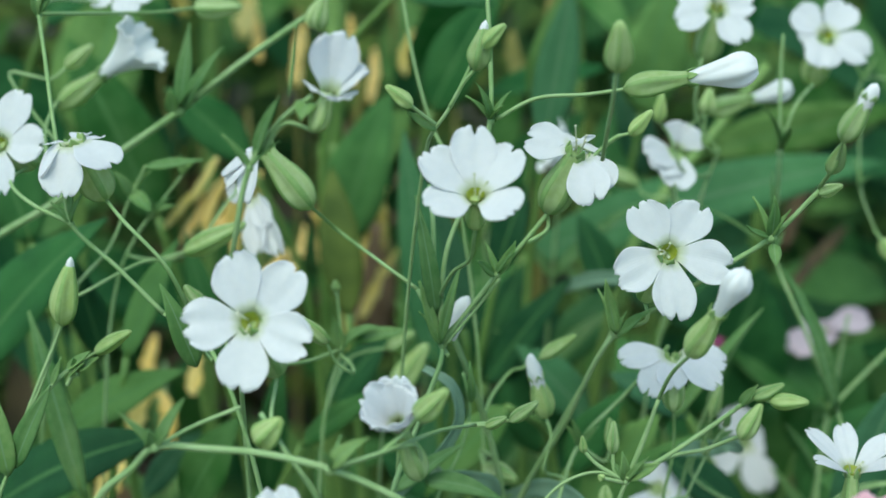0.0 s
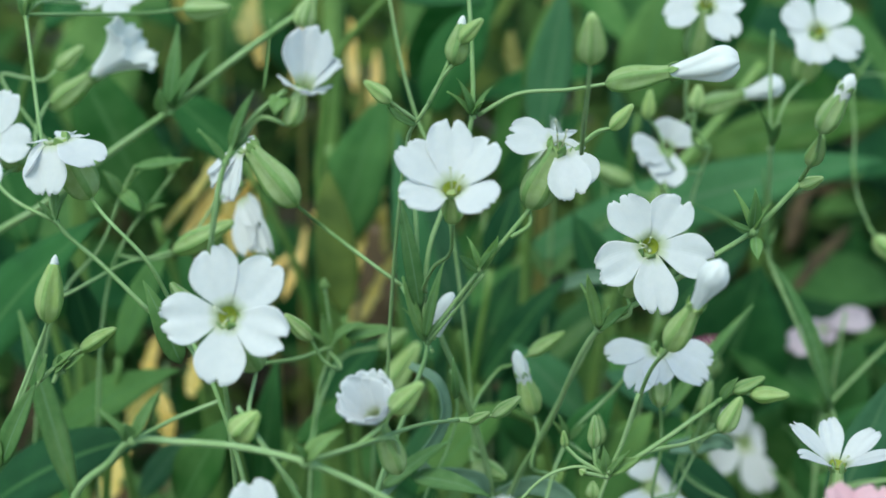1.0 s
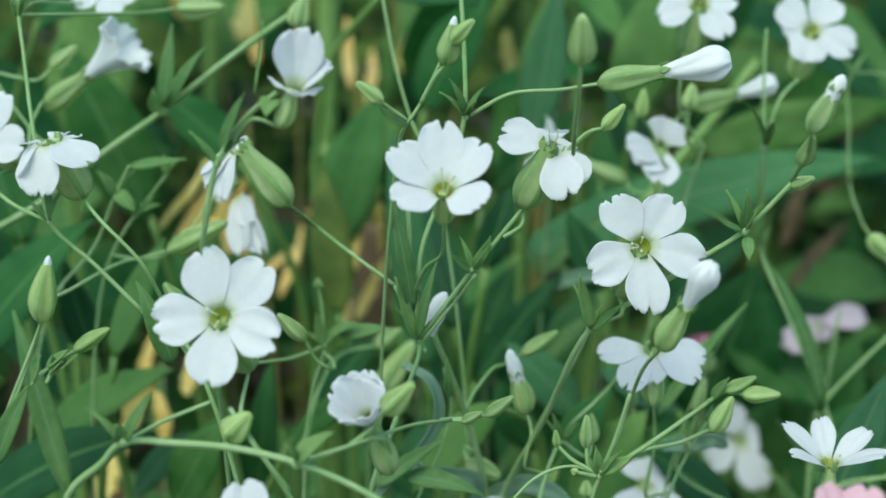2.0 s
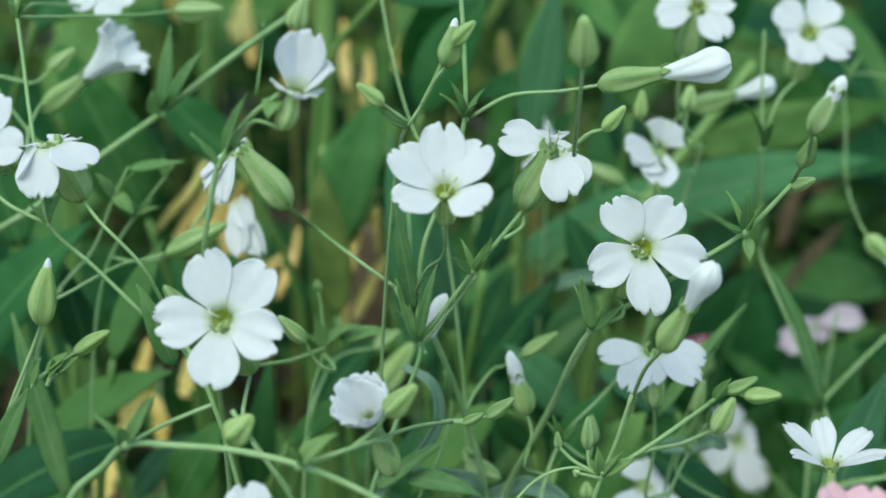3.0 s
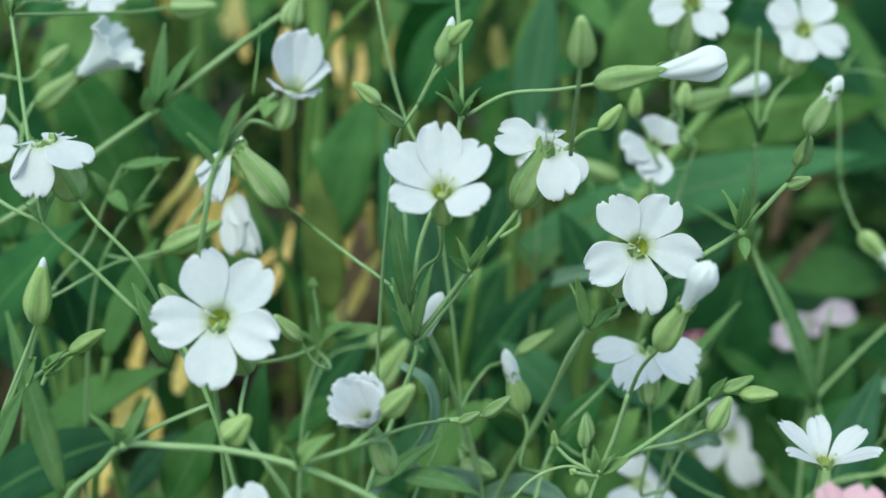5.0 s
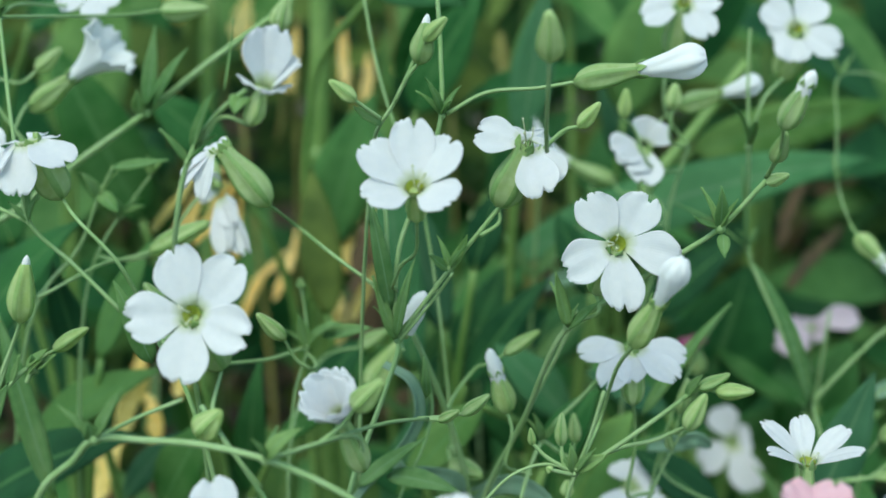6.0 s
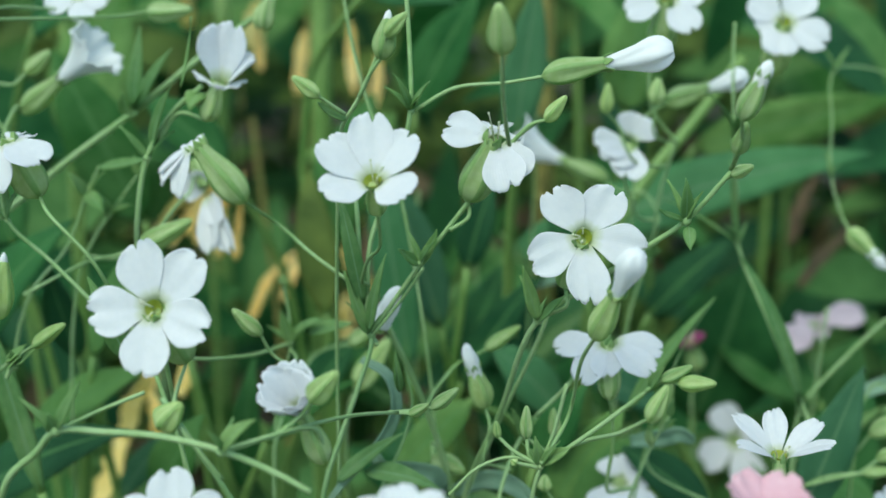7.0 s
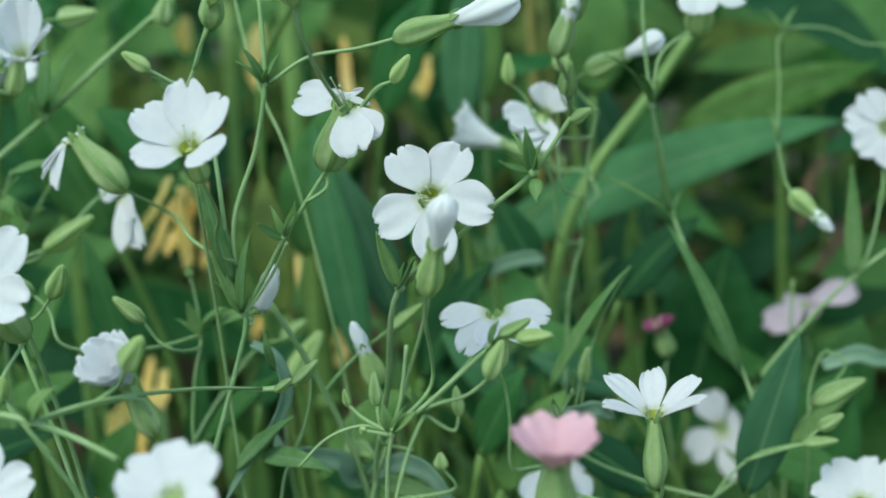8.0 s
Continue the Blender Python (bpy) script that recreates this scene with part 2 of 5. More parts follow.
def calyx_mesh(top, axis, long, wide, neck=0.5):
    """A five-winged flask, from its neck at top down against the axis."""
    bm = bmesh.new()
    a = Vector(axis).normalized()
    line = [Vector(top) - a * (long * k / 14) for k in range(15)]

    def flask(s):
        if s < 0.68:
            k = s / 0.68
            return wide / 2 * (0.58 - 0.08 * neck + (0.34 + 0.08 * neck) * k * k * (3 - 2 * k))
        return wide / 2 * max(0.15, 0.92 * math.sqrt(max(0.0, 1 - ((s - 0.68) / 0.325) ** 2)))

    def wings(turn, s):
        return 1 + 0.17 * math.cos(5 * turn) * math.sin(math.pi * min(1, s * 1.05)) + (0.16 * math.cos(5 * turn) if s < 0.05 else 0)

    tube(bm, line, flask, sides=30, lobes=wings)
    for k, face in enumerate(bm.faces):
        if k < 14 * 30:
            face.material_index = 1 if (k % 30) % 6 in (0, 5) else 0
    return bm


def add_calyx(parent, top, axis, long, wide, label=""):
    """The calyx with its five pointed teeth round the mouth."""
    cup = part("calyx", calyx_mesh(top, axis, long, wide, 0.55), (CALYX, CALYX_RIB), parent, label)
    a, right, up = frame_of(axis)
    for k in range(5):
        out = right * math.cos(k * 1.2566) + up * math.sin(k * 1.2566)
        foot = Vector(top) + out * (wide * 0.22) - a * 0.0006
        part("calyx_tooth", blade(foot, foot + a * (long * 0.17) + out * (wide * 0.10), wide * 0.26, out, 0.05, 0.2, 0.0, 0.3, 6, 0.0002), CALYX_RIB, cup)
    return cup


def pedicel(parent, start, points, thick=0.0004, material=None):
    if points:
        part("pedicel", tube(bmesh.new(), smooth([start, *points]), thick * 0.8, thick), material or STEM, parent)


def flower(place, axis, turns, long=0.0112, wide=0.0088, opened=82, bend=8, cup=0.12, stalk=(), label="", tint=None, lengths=None,
           calyx=0.012, belly=0.0058, teeth=9, name="white_flower", group="white flowers", base_axis=None, eye=True, opens=None, stamens=0.0024):
    """A five-petalled flower: petals, throat, stamens, winged calyx and its stalk."""
    rng = random.Random(int(abs(place[0] * 7e4 + place[2] * 3e4)))
    ob = thing(name, place, label or "open white five-petalled flower with a yellow-green eye", "flower", group)
    a, right, up = frame_of(axis)
    centre = Vector(place)
    for k, turn in enumerate(turns):
        grow = (lengths[k] if lengths else 1) * rng.uniform(0.96, 1.03)
        part("petal", petal_mesh(centre + a * (0.00012 * k), axis, turn, long * grow, wide * rng.uniform(0.95, 1.04), (opens[k] if opens else opened) + rng.uniform(-4, 4), bend, cup, teeth, rng), tint or PETAL, ob)
    b = Vector(base_axis).normalized() if base_axis else a
    if eye:
        bm = bmesh.new()
        rings = []
        for depth, wide_at in ((-0.0002, 0.00145), (-0.0005, 0.00125), (-0.0010, 0.0010), (-0.0016, 0.0006), (-0.0018, 0.0001)):
            rings.append([bm.verts.new(centre + a * depth + (right * math.cos(q * 0.3927) + up * math.sin(q * 0.3927)) * wide_at) for q in range(16)])
        for low, top in zip(rings, rings[1:]):
            for q in range(16):
                bm.faces.new((low[q], low[(q + 1) % 16], top[(q + 1) % 16], top[q]))
        part("throat", bm, THROAT, ob, "yellow-green throat")
    if eye or stamens > 0.003:
        for k in range(4):
            w = rng.uniform(0, 6.28)
            foot = centre + (right * math.cos(w) + up * math.sin(w)) * 0.0007
            head = foot + a * rng.uniform(0.5, 1.0) * stamens + (right * math.cos(w) + up * math.sin(w)) * rng.uniform(0.0002, 0.0013)
            bm = tube(bmesh.new(), smooth([foot - a * 0.0015, foot, head], 3), 0.00016, 0.00012, sides=5)
            stamen = part("stamen", bm, ANTHER, ob)
            bm = bmesh.new()
            bmesh.ops.create_icosphere(bm, subdivisions=1, radius=0.00026, matrix=Matrix.Translation(head))
            part("anther", bm, ANTHER, stamen)
    if calyx:
        top = centre - b * 0.0012
        add_calyx(ob, top, b, calyx, belly, "pale green calyx with five darker ribs")
        pedicel(ob, top - b * (calyx * 0.97), stalk)
    return ob


def bud(place, axis, long=0.0125, wide=0.0055, tip=0.0, tip_wide=0.0035, stalk=(), label="", flare=0.0):
    """A closed bud: a winged calyx, with or without rolled white petals at its mouth. place: its foot."""
    ob = thing("flower_bud", place, label or ("closed green flower bud with a white petal tip" if tip else "closed green ribbed flower bud"), "flower bud", "flower buds")
    a, right, up = frame_of(axis)
    foot = Vector(place)
    top = foot + a * long
    if tip >= 0.002:
        if flare:
            line = [top - a * long * 0.2 + a * (tip + long * 0.2) * (k / 20) for k in range(21)]
            bell = lambda s: tip_wide / 2 * (0.42 + 0.58 * max(0, min(1, (s - 0.1) / 0.62)) ** 1.3) * (1 if s < 0.74 else 1 - 0.62 * ((s - 0.74) / 0.26) ** 2.5)
            folds = lambda turn, s: 0.86 + 0.24 * abs(math.sin(2.5 * turn + 2.5 * s)) * min(1, 1.6 * s) + 0.16 * math.sin(7 * turn + 3) * s**6
            part("rolled_petal", tube(bmesh.new(), line, bell, sides=40, lobes=folds), ROLLED, ob, "white folded petals about to open")
        else:
            line = [top - a * long * 0.25 + a * (tip + long * 0.25) * (k / 12) for k in range(13)]
            shape = lambda s: tip_wide / 2 * max(0.12, math.sqrt(max(0.0, 1 - max(0, (s - 0.15) / 0.85) ** 2.0)))
            curl = lambda turn, s: 0.84 + 0.28 * abs(math.sin(1.5 * turn + 5 * s)) * min(1, 1.5 * s) + 0.03 * math.sin(5 * turn - 4 * s)
            part("rolled_petal", tube(bmesh.new(), line, shape, sides=24, lobes=curl), ROLLED, ob, "white tightly rolled petals")
        add_calyx(ob, top, axis, long, wide)
    else:
        bm = bmesh.new()
        line = [foot + a * (long * k / 14) for k in range(15)]
        def shape(s):
            full = max(0.12, math.sqrt(max(0.0, 1 - ((0.34 - s) / 0.35) ** 2))) if s < 0.34 else 1 - 0.66 * ((s - 0.34) / 0.66) ** 1.45
            return wide * 0.44 * full * (0.62 if s > 0.98 else 1)

        rng = random.Random(int(abs(place[0] * 9e4 + place[2] * 5e4)))
        flat, spin, lean = rng.uniform(0.04, 0.14), rng.uniform(0, 6.28), rng.uniform(-0.06, 0.06) * wide
        sway = a.orthogonal().normalized()
        line = [p + sway * (lean * math.sin(math.pi * k / 14)) for k, p in enumerate(line)]
        tube(bm, line, shape, sides=30, lobes=lambda turn, s: (1 + flat * math.cos(2 * turn + spin)) * (1 + 0.2 * math.cos(5 * turn) * math.sin(math.pi * s)))
        for k, face in enumerate(bm.faces):
            if k < 14 * 30:
                face.material_index = 1 if (k % 30) % 6 in (0, 5) else 0
        part("calyx", bm, (CALYX, CALYX_RIB), ob)
        if tip:
            line = [top - a * 0.0022 + a * ((tip + 0.0022) * k / 8) for k in range(9)]
            part("petal_tip", tube(bmesh.new(), line, lambda s: 0.0009 * max(0.15, math.sqrt(max(0.0, 1 - s**2.2))), sides=12), ROLLED, ob, "white petal tip")
    pedicel(ob, foot + a * 0.0004, stalk)
    return ob


def trumpet(place, axis, long=0.011, mouth=0.0045, calyx=0.013, belly=0.0055, stalk=(), label="", frill=1.0, flare=1.6):
    """A half-open flower: a white frilled funnel above its calyx. place: where the petals leave the calyx; mouth: its radius."""
    rng = random.Random(int(abs(place[0] * 7e4 + place[2] * 3e4)))
    ob = thing("white_flower", place, label or "half-open white funnel-shaped flower on a green calyx", "flower", "white flowers")
    a, right, up = frame_of(axis)
    p1, p2, p3 = (rng.uniform(0, 6) for _ in range(3))
    rows = []
    for i in range(15):
        s = i / 14
        row = []
        for j in range(61):
            q = 2 * math.pi * j / 60
            fold = 1 + frill * (0.10 * math.sin(5 * q + p1) * s + 0.05 * math.sin(11 * q + p2) * s**3)
            edge = 1 - frill * (0.13 * abs(math.sin(2.5 * q + p1)) + 0.04 * math.sin(17 * q + p3)) * s**5
            r = (0.0012 + (mouth - 0.0012) * s**flare) * fold
            row.append(Vector(place) + a * (long * s * edge - 0.001) + (right * math.cos(q) + up * math.sin(q)) * r)
        rows.append(row)
    part("corolla", sheet(bmesh.new(), rows, 0.0002), ROLLED, ob, "white frilled petals")
    top = Vector(place) - a * 0.0008
    add_calyx(ob, top, axis, calyx, belly, "pale green calyx with five darker ribs")
    pedicel(ob, top - a * (calyx * 0.97), stalk)
    return ob


def stem(points, thick=0.0006, end=0.0005, leaves=(), label="", root=True, material=None, nodes=(), name="flowering_plant"):
    """A stem that grows from the ground; points run from its foot to its top. leaves: base, tip, width rows."""
    pts = [Vector(p) for p in points]
    if root:
        lean = (pts[0] - pts[1]).normalized()
        low = pts[0] + lean * 0.018 + Vector((0, 0.006, -0.035))
        pts = [Vector((low.x + lean.x * 0.02, low.y + 0.015, -0.004)), Vector((low.x + lean.x * 0.012, low.y + 0.01, low.z * 0.5)), low, *pts]
    ob = thing(name, pts[0], label or "slender branching green plant with narrow paired leaves", "plant", "flowering plants")
    part("stalk", tube(bmesh.new(), smooth(pts), thick, end), material or STEM, ob)
    for p in nodes:
        bm = bmesh.new()
        bmesh.ops.create_icosphere(bm, subdivisions=2, radius=thick * 1.45, matrix=Matrix.Translation(p))
        part("node", bm, material or STEM, ob)
        p, turn = Vector(p), random.uniform(0, 3.14)
        for side in (0, math.pi):
            out = Vector((math.cos(turn + side), 0.6 * math.sin(turn + side), random.uniform(0.7, 1.6))).normalized()
            part("bract", blade(p, p + out * random.uniform(0.005, 0.009), 0.0013, arch=0.1, fold=0.4, fat=0.3, steps=8), BRACT, ob)
    for base, tip, width in leaves:
        part("leaf", blade(base, tip, width * 0.75, arch=random.uniform(-0.08, 0.14), fold=0.35, fat=0.36, twist=random.uniform(-0.5, 0.5)), BRACT, ob)
    return ob


def large_leaf(base, tip, width, face=(0, -0.7, 0.7), arch=0.08, material=None, label="", fold=0.18, fat=0.42, root=True):
    """A big lance-shaped leaf on a leaf stalk that rises from the ground."""
    ob = thing("large_leaf", base, label or "large smooth dark green lance-shaped leaf", "leaf", "large leaves")
    flat = part("leaf_blade", blade(base, tip, width, face, arch, fold, 0.035, fat, steps=15, thick=0.0004), material or LEAF, ob)
    b, t = Vector(base), Vector(tip)
    way = (t - b).normalized()
    rib = [b + (t - b) * k / 8 + Vector(face).normalized() * (arch * (t - b).length * 4 * (k / 8) * (1 - k / 8) * (0.6 + 0.4 * k / 8) - 0.0004) for k in range(9)]
    part("midrib", tube(bmesh.new(), rib, 0.0010, 0.0003, 6), STALK, flat)
    if root:
        mid = b - way * 0.02 + Vector((0, 0.01, -0.03))
        low = Vector((mid.x, mid.y + 0.015, -0.003))
        part("leaf_stalk", tube(bmesh.new(), smooth([low, (low + mid) / 2 + Vector((0.004, 0, 0)), mid, b]), 0.0016, 0.0010, 7), STALK, ob)
    return ob


def curled_leaf(points, width, label="narrow curling blue-green leaf"):
    """A ribbon of a leaf that bends and twists along its points."""
    ob = thing("curled_leaf", points[0], label, "leaf", "curled leaves")
    line = smooth(points, 7)
    n, rows = len(line), []
    for k, p in enumerate(line):
        s = k / (n - 1)
        way = (line[min(k + 1, n - 1)] - line[max(k - 1, 0)]).normalized()
        up = Vector((0.15 + 0.45 * math.sin(5 * s), -0.9, 0.35 + 0.25 * math.cos(5 * s)))
        side = way.cross(up).normalized()
        up = side.cross(way)
        half = width / 2 * (0.25 + 0.75 * math.sin(math.pi * min(1, 0.12 + 0.88 * s)) ** 0.7) * (1 if s < 0.9 else (1 - s) / 0.1 + 0.05)
        rows.append([p + side * (u * half) + up * (0.4 * half * u * u) for u in (-1, -0.5, 0, 0.5, 1)])
    part("leaf_blade", sheet(bmesh.new(), rows, 0.0003), RIBBON, ob)
    return ob


# ---- ground ----
bm = bmesh.new()
bmesh.ops.create_grid(bm, x_segments=90, y_segments=90, size=1.5)
for v in bm.verts:
    v.co.y += 0.6
    if max(abs(v.co.x), abs(v.co.y - 0.6)) > 1.49:
        v.co.x, v.co.y = v.co.x * 300, 0.6 + (v.co.y - 0.6) * 300
    else:
        v.co.z = 0.012 * noise.noise(v.co * 9) + 0.006 * noise.noise(v.co * 31)
tagged(part("ground", bm, SOIL), "dark crumbly garden soil under the plants", "soil", kind="structure")


# ---- open white flowers ----
flower((-0.0295, 0.1828, 0.4388), (-0.117, -0.899, 0.423), (45, 107, 185, 265, 337), long=0.0118, wide=0.0082, opened=80, lengths=(1.02, 1.03, 0.93, 1.03, 1.05), label='wide open white five-petalled flower with a yellow-green eye', calyx=0.011, stalk=[(-0.0253, 0.1761, 0.4233), (-0.0215, 0.1746, 0.4178), (-0.0182, 0.1753, 0.4125)], base_axis=(-0.298, -0.383, 0.874), bend=6)
flower((0.0058, 0.19, 0.458), (-0.04, -0.617, 0.786), (92, 145, 42, 210, 322), long=0.0113, wide=0.0078, opened=60, bend=5, lengths=(1.08, 1.0, 1.0, 0.86, 0.82), label='upturned cupped white flower with a yellow-green eye', calyx=0.0065, stalk=[(0.0052, 0.2010, 0.4440), (0.0025, 0.2060, 0.4405), (0.0004, 0.2123, 0.4347), (0.0005, 0.2179, 0.4327), (0.0006, 0.2198, 0.4317)], base_axis=(-0.02, -0.52, 0.85), opens=(56, 56, 56, 72, 72), belly=0.0038)
flower((0.0405, 0.2087, 0.4437), (0, -0.935, 0.354), (57, 123, 208, 275, 346), long=0.0117, wide=0.0079, opened=82, label='wide open white flower with rounded notched petals', calyx=0.011, stalk=[(0.0377, 0.2112, 0.4304), (0.0344, 0.2126, 0.4281)], base_axis=(0.272, -0.425, 0.864), lengths=(0.94, 0.94, 1.0, 1.1, 1.04), bend=6)
flower((-0.0061, 0.1793, 0.4233), (-0.194, -0.593, 0.781), (15, 85, 160, 230, 300, 48, 122, 268), long=0.0098, wide=0.0074, opened=20, bend=16, cup=0.32, stamens=0.001, label='half-open white cup-shaped flower with frilled edges', teeth=13, calyx=0.0095, stalk=[(-0.003, 0.1774, 0.4202), (-0.0079, 0.1716, 0.4218), (-0.015, 0.1663, 0.4214)], base_axis=(-0.346, -0.056, 0.937), eye=False, lengths=(1, 1, 1, 1, 1, 0.8, 0.82, 0.8), belly=0.0044)
flower((-0.0163, 0.184, 0.4755), (0.207, -0.338, 0.918), (118, 72, 4, 318, 236), long=0.0092, wide=0.0062, bend=8, cup=0.15, lengths=(1.15, 1.18, 0.85, 0.42, 0.42), opens=(13, 15, 36, 60, 56), label='half-open white flower with upright petals', calyx=0.0062, stalk=[(-0.0233, 0.1845, 0.4698), (-0.0266, 0.1845, 0.4659)], base_axis=(0.35, 0.05, 0.93), belly=0.0034, eye=False)
flower((-0.0346, 0.2336, 0.4572), (-0.362, -0.299, 0.883), (180, 203, 236, 192, 120), long=0.0112, wide=0.0054, opens=(98, 110, 120, 120, 80), lengths=(1, 1.0, 1.1, 0.8, 0.35), bend=16, label='fading white flower with drooping petals above a swollen calyx', calyx=0.0142, belly=0.0066, eye=False, stalk=[(-0.0210, 0.2460, 0.4373), (-0.0108, 0.2282, 0.4353), (-0.0043, 0.2259, 0.4311)], base_axis=(-0.612, 0.001, 0.791))
flower((-0.0435, 0.2720, 0.4399), (-0.45, -0.85, 0.25), (304, 290, 312, 130, 165), long=0.0205, wide=0.0066, opens=(80, 74, 70, 40, 40), lengths=(1.0, 0.86, 0.6, 0.3, 0.3), bend=8, cup=0.3, eye=False, label='spent white flower with limp hanging petals', calyx=0.007, belly=0.004, stalk=[(-0.0464, 0.2700, 0.4403), (-0.0480, 0.2660, 0.4386), (-0.0539, 0.2527, 0.4307), (-0.0638, 0.2612, 0.4266), (-0.0711, 0.2674, 0.4258)], base_axis=(0.3, -0.3, -0.9))
bud((-0.055, 0.2527, 0.4307), (0.88, -0.143, 0.452), long=0.0156, wide=0.0050, stalk=[(-0.0601, 0.2523, 0.4294), (-0.064, 0.2482, 0.4293), (-0.0736, 0.2388, 0.4253), (-0.0789, 0.2505, 0.4219), (-0.081, 0.2603, 0.42)])
flower((0.0251, 0.2191, 0.4602), (0, -0.764, 0.645), (168, 282, 300, 60, 110), long=0.0105, wide=0.0082, opens=(84, 92, 96, 60, 60), lengths=(1, 1.05, 0.9, 0.14, 0.14), bend=12, stamens=0.0075, eye=False, label='white flower with reflexed petals and protruding stamens', calyx=0.0125, belly=0.0068, stalk=[(0.0198, 0.2192, 0.4451), (0.0163, 0.2176, 0.4429)], base_axis=(0.406, -0.071, 0.911))
flower((0.0552, 0.2844, 0.4487), (0.101, -0.738, 0.667), (208, 262, 236, 70, 48), long=0.0122, wide=0.0094, opens=(64, 76, 70, 38, 34), lengths=(0.95, 1.05, 0.9, 0.6, 0.55), bend=14, label='small crumpled white flower with folded petals', calyx=0.008, eye=False, stalk=[(0.0556, 0.2842, 0.4326), (0.056, 0.2885, 0.4178), (0.0584, 0.294, 0.4153), (0.0604, 0.2964, 0.4147)], base_axis=(0.216, 0.355, 0.91))
flower((0.0467, 0.2314, 0.417), (-0.02, -0.53, 0.848), (186, 236, 262, 312, 350), long=0.0118, wide=0.0066, opened=90, bend=18, lengths=(1, 1, 0.8, 1.05, 0.95), label='white flower seen edge-on above its green calyx', calyx=0.0108, belly=0.0048, stalk=[(0.0474, 0.2295, 0.4021), (0.0477, 0.2306, 0.3947), (0.0469, 0.2329, 0.3836), (0.0503, 0.2374, 0.3817), (0.0531, 0.239, 0.3814)], base_axis=(0, 0.307, 0.952), eye=False)
flower((0.0757, 0.2061, 0.4038), (0.045, -0.2, 0.979), (90, 32, 148, 205, 335), long=0.0116, wide=0.0046, opened=53, bend=18, label='white flower with spread narrow petals on a long calyx', calyx=0.0118, belly=0.0043, stalk=[(0.0762, 0.205, 0.3919), (0.0754, 0.2078, 0.3869), (0.062, 0.2273, 0.3792), (0.0517, 0.2388, 0.3777)], base_axis=(0.05, 0.258, 0.965))
flower((0.0931, 0.3013, 0.4739), (0.048, -0.85, 0.525), (140, 55, 255, 330, 195), long=0.0113, wide=0.0090, opened=82, lengths=(0.95, 0.95, 0.9, 1.05, 0.6), label='open white flower with broad blunt petals', calyx=0.0125, belly=0.007, stalk=[(0.0884, 0.2939, 0.4624), (0.0818, 0.2842, 0.4584), (0.0794, 0.2850, 0.4477)], base_axis=(0.144, -0.24, 0.96))
flower((0.0638, 0.2909, 0.4807), (-0.047, -0.825, 0.563), (200, 300, 150, 60, 10), long=0.0112, wide=0.008, opened=82, lengths=(1, 1.05, 0.9, 0.9, 0.8), label='open white flower high on its stem', calyx=0.0125, belly=0.007, stalk=[(0.0606, 0.2897, 0.4686), (0.0602, 0.2906, 0.4563), (0.0639, 0.2931, 0.45), (0.067, 0.2933, 0.4466)], base_axis=(0.097, -0.242, 0.966))
flower((-0.0887, 0.2418, 0.4559), (-0.276, -0.818, 0.505), (60, -8, 280, 150, 210), long=0.0125, wide=0.0084, opened=80, label='broad white flower with overlapping petals', calyx=0.011, stalk=[(-0.0844, 0.2349, 0.4495), (-0.0775, 0.2261, 0.4472), (-0.0687, 0.2212, 0.4447)])
flower((-0.0672, 0.2200, 0.4610), (-0.098, -0.161, 0.982), (258, 328, 200, 120, 60), long=0.0125, wide=0.0092, opens=(140, 116, 138, 100, 100), lengths=(1.0, 0.85, 0.7, 0.4, 0.4), bend=6, stamens=0.001, eye=False, label='nodding white flower with reflexed petals', calyx=0.0119, belly=0.0069, stalk=[(-0.0557, 0.2101, 0.4478), (-0.0486, 0.2081, 0.4408), (-0.0460, 0.2102, 0.4340), (-0.0450, 0.2145, 0.4274)], base_axis=(-0.399, -0.118, 0.909))
trumpet((-0.0763, 0.2766, 0.4661), (0.80, -0.12, 0.58), long=0.0142, mouth=0.0068, calyx=0.0135, stalk=[(-0.0864, 0.2729, 0.4599), (-0.087, 0.2653, 0.4548), (-0.0838, 0.2575, 0.4488), (-0.0815, 0.2627, 0.4452), (-0.0801, 0.2664, 0.4431)])
flower((-0.0726, 0.2818, 0.4854), (0, -0.851, 0.525), (210, 285, 340, 60, 130), long=0.0085, wide=0.0068, opened=80, label='white flower at the top of its stem', calyx=0.008, stalk=[(-0.08, 0.2743, 0.482), (-0.0815, 0.2601, 0.483), (-0.0792, 0.2437, 0.4818)])
flower((0.0940, 0.3503, 0.3448), (-0.212, -0.867, 0.452), (110, 215, 290, 10, 350), long=0.0172, wide=0.0102, opened=78, bend=24, lengths=(0.72, 0.8, 1.05, 0.3, 0.3), label='distant white flower with loose hanging petals', calyx=0.012, stalk=[(0.1032, 0.3560, 0.3225), (0.1048, 0.3528, 0.3057), (0.1043, 0.3577, 0.2783), (0.1037, 0.3865, 0.2107), (0.1030, 0.4034, -0.0030)], eye=False)
flower((0.0525, 0.2692, 0.3688), (0, -0.719, 0.695), (270, 300, 240, 100, 30), long=0.0128, wide=0.01, opened=70, bend=25, lengths=(1, 1, 1, 0.5, 0.5), label='white flower with drooping petals low in the leaves', calyx=0.009, stalk=[(0.0540, 0.2674, 0.3503), (0.0547, 0.2676, 0.3432), (0.0554, 0.2758, 0.3142), (0.0557, 0.3081, 0.2452), (0.0561, 0.3284, -0.0030)], eye=False)
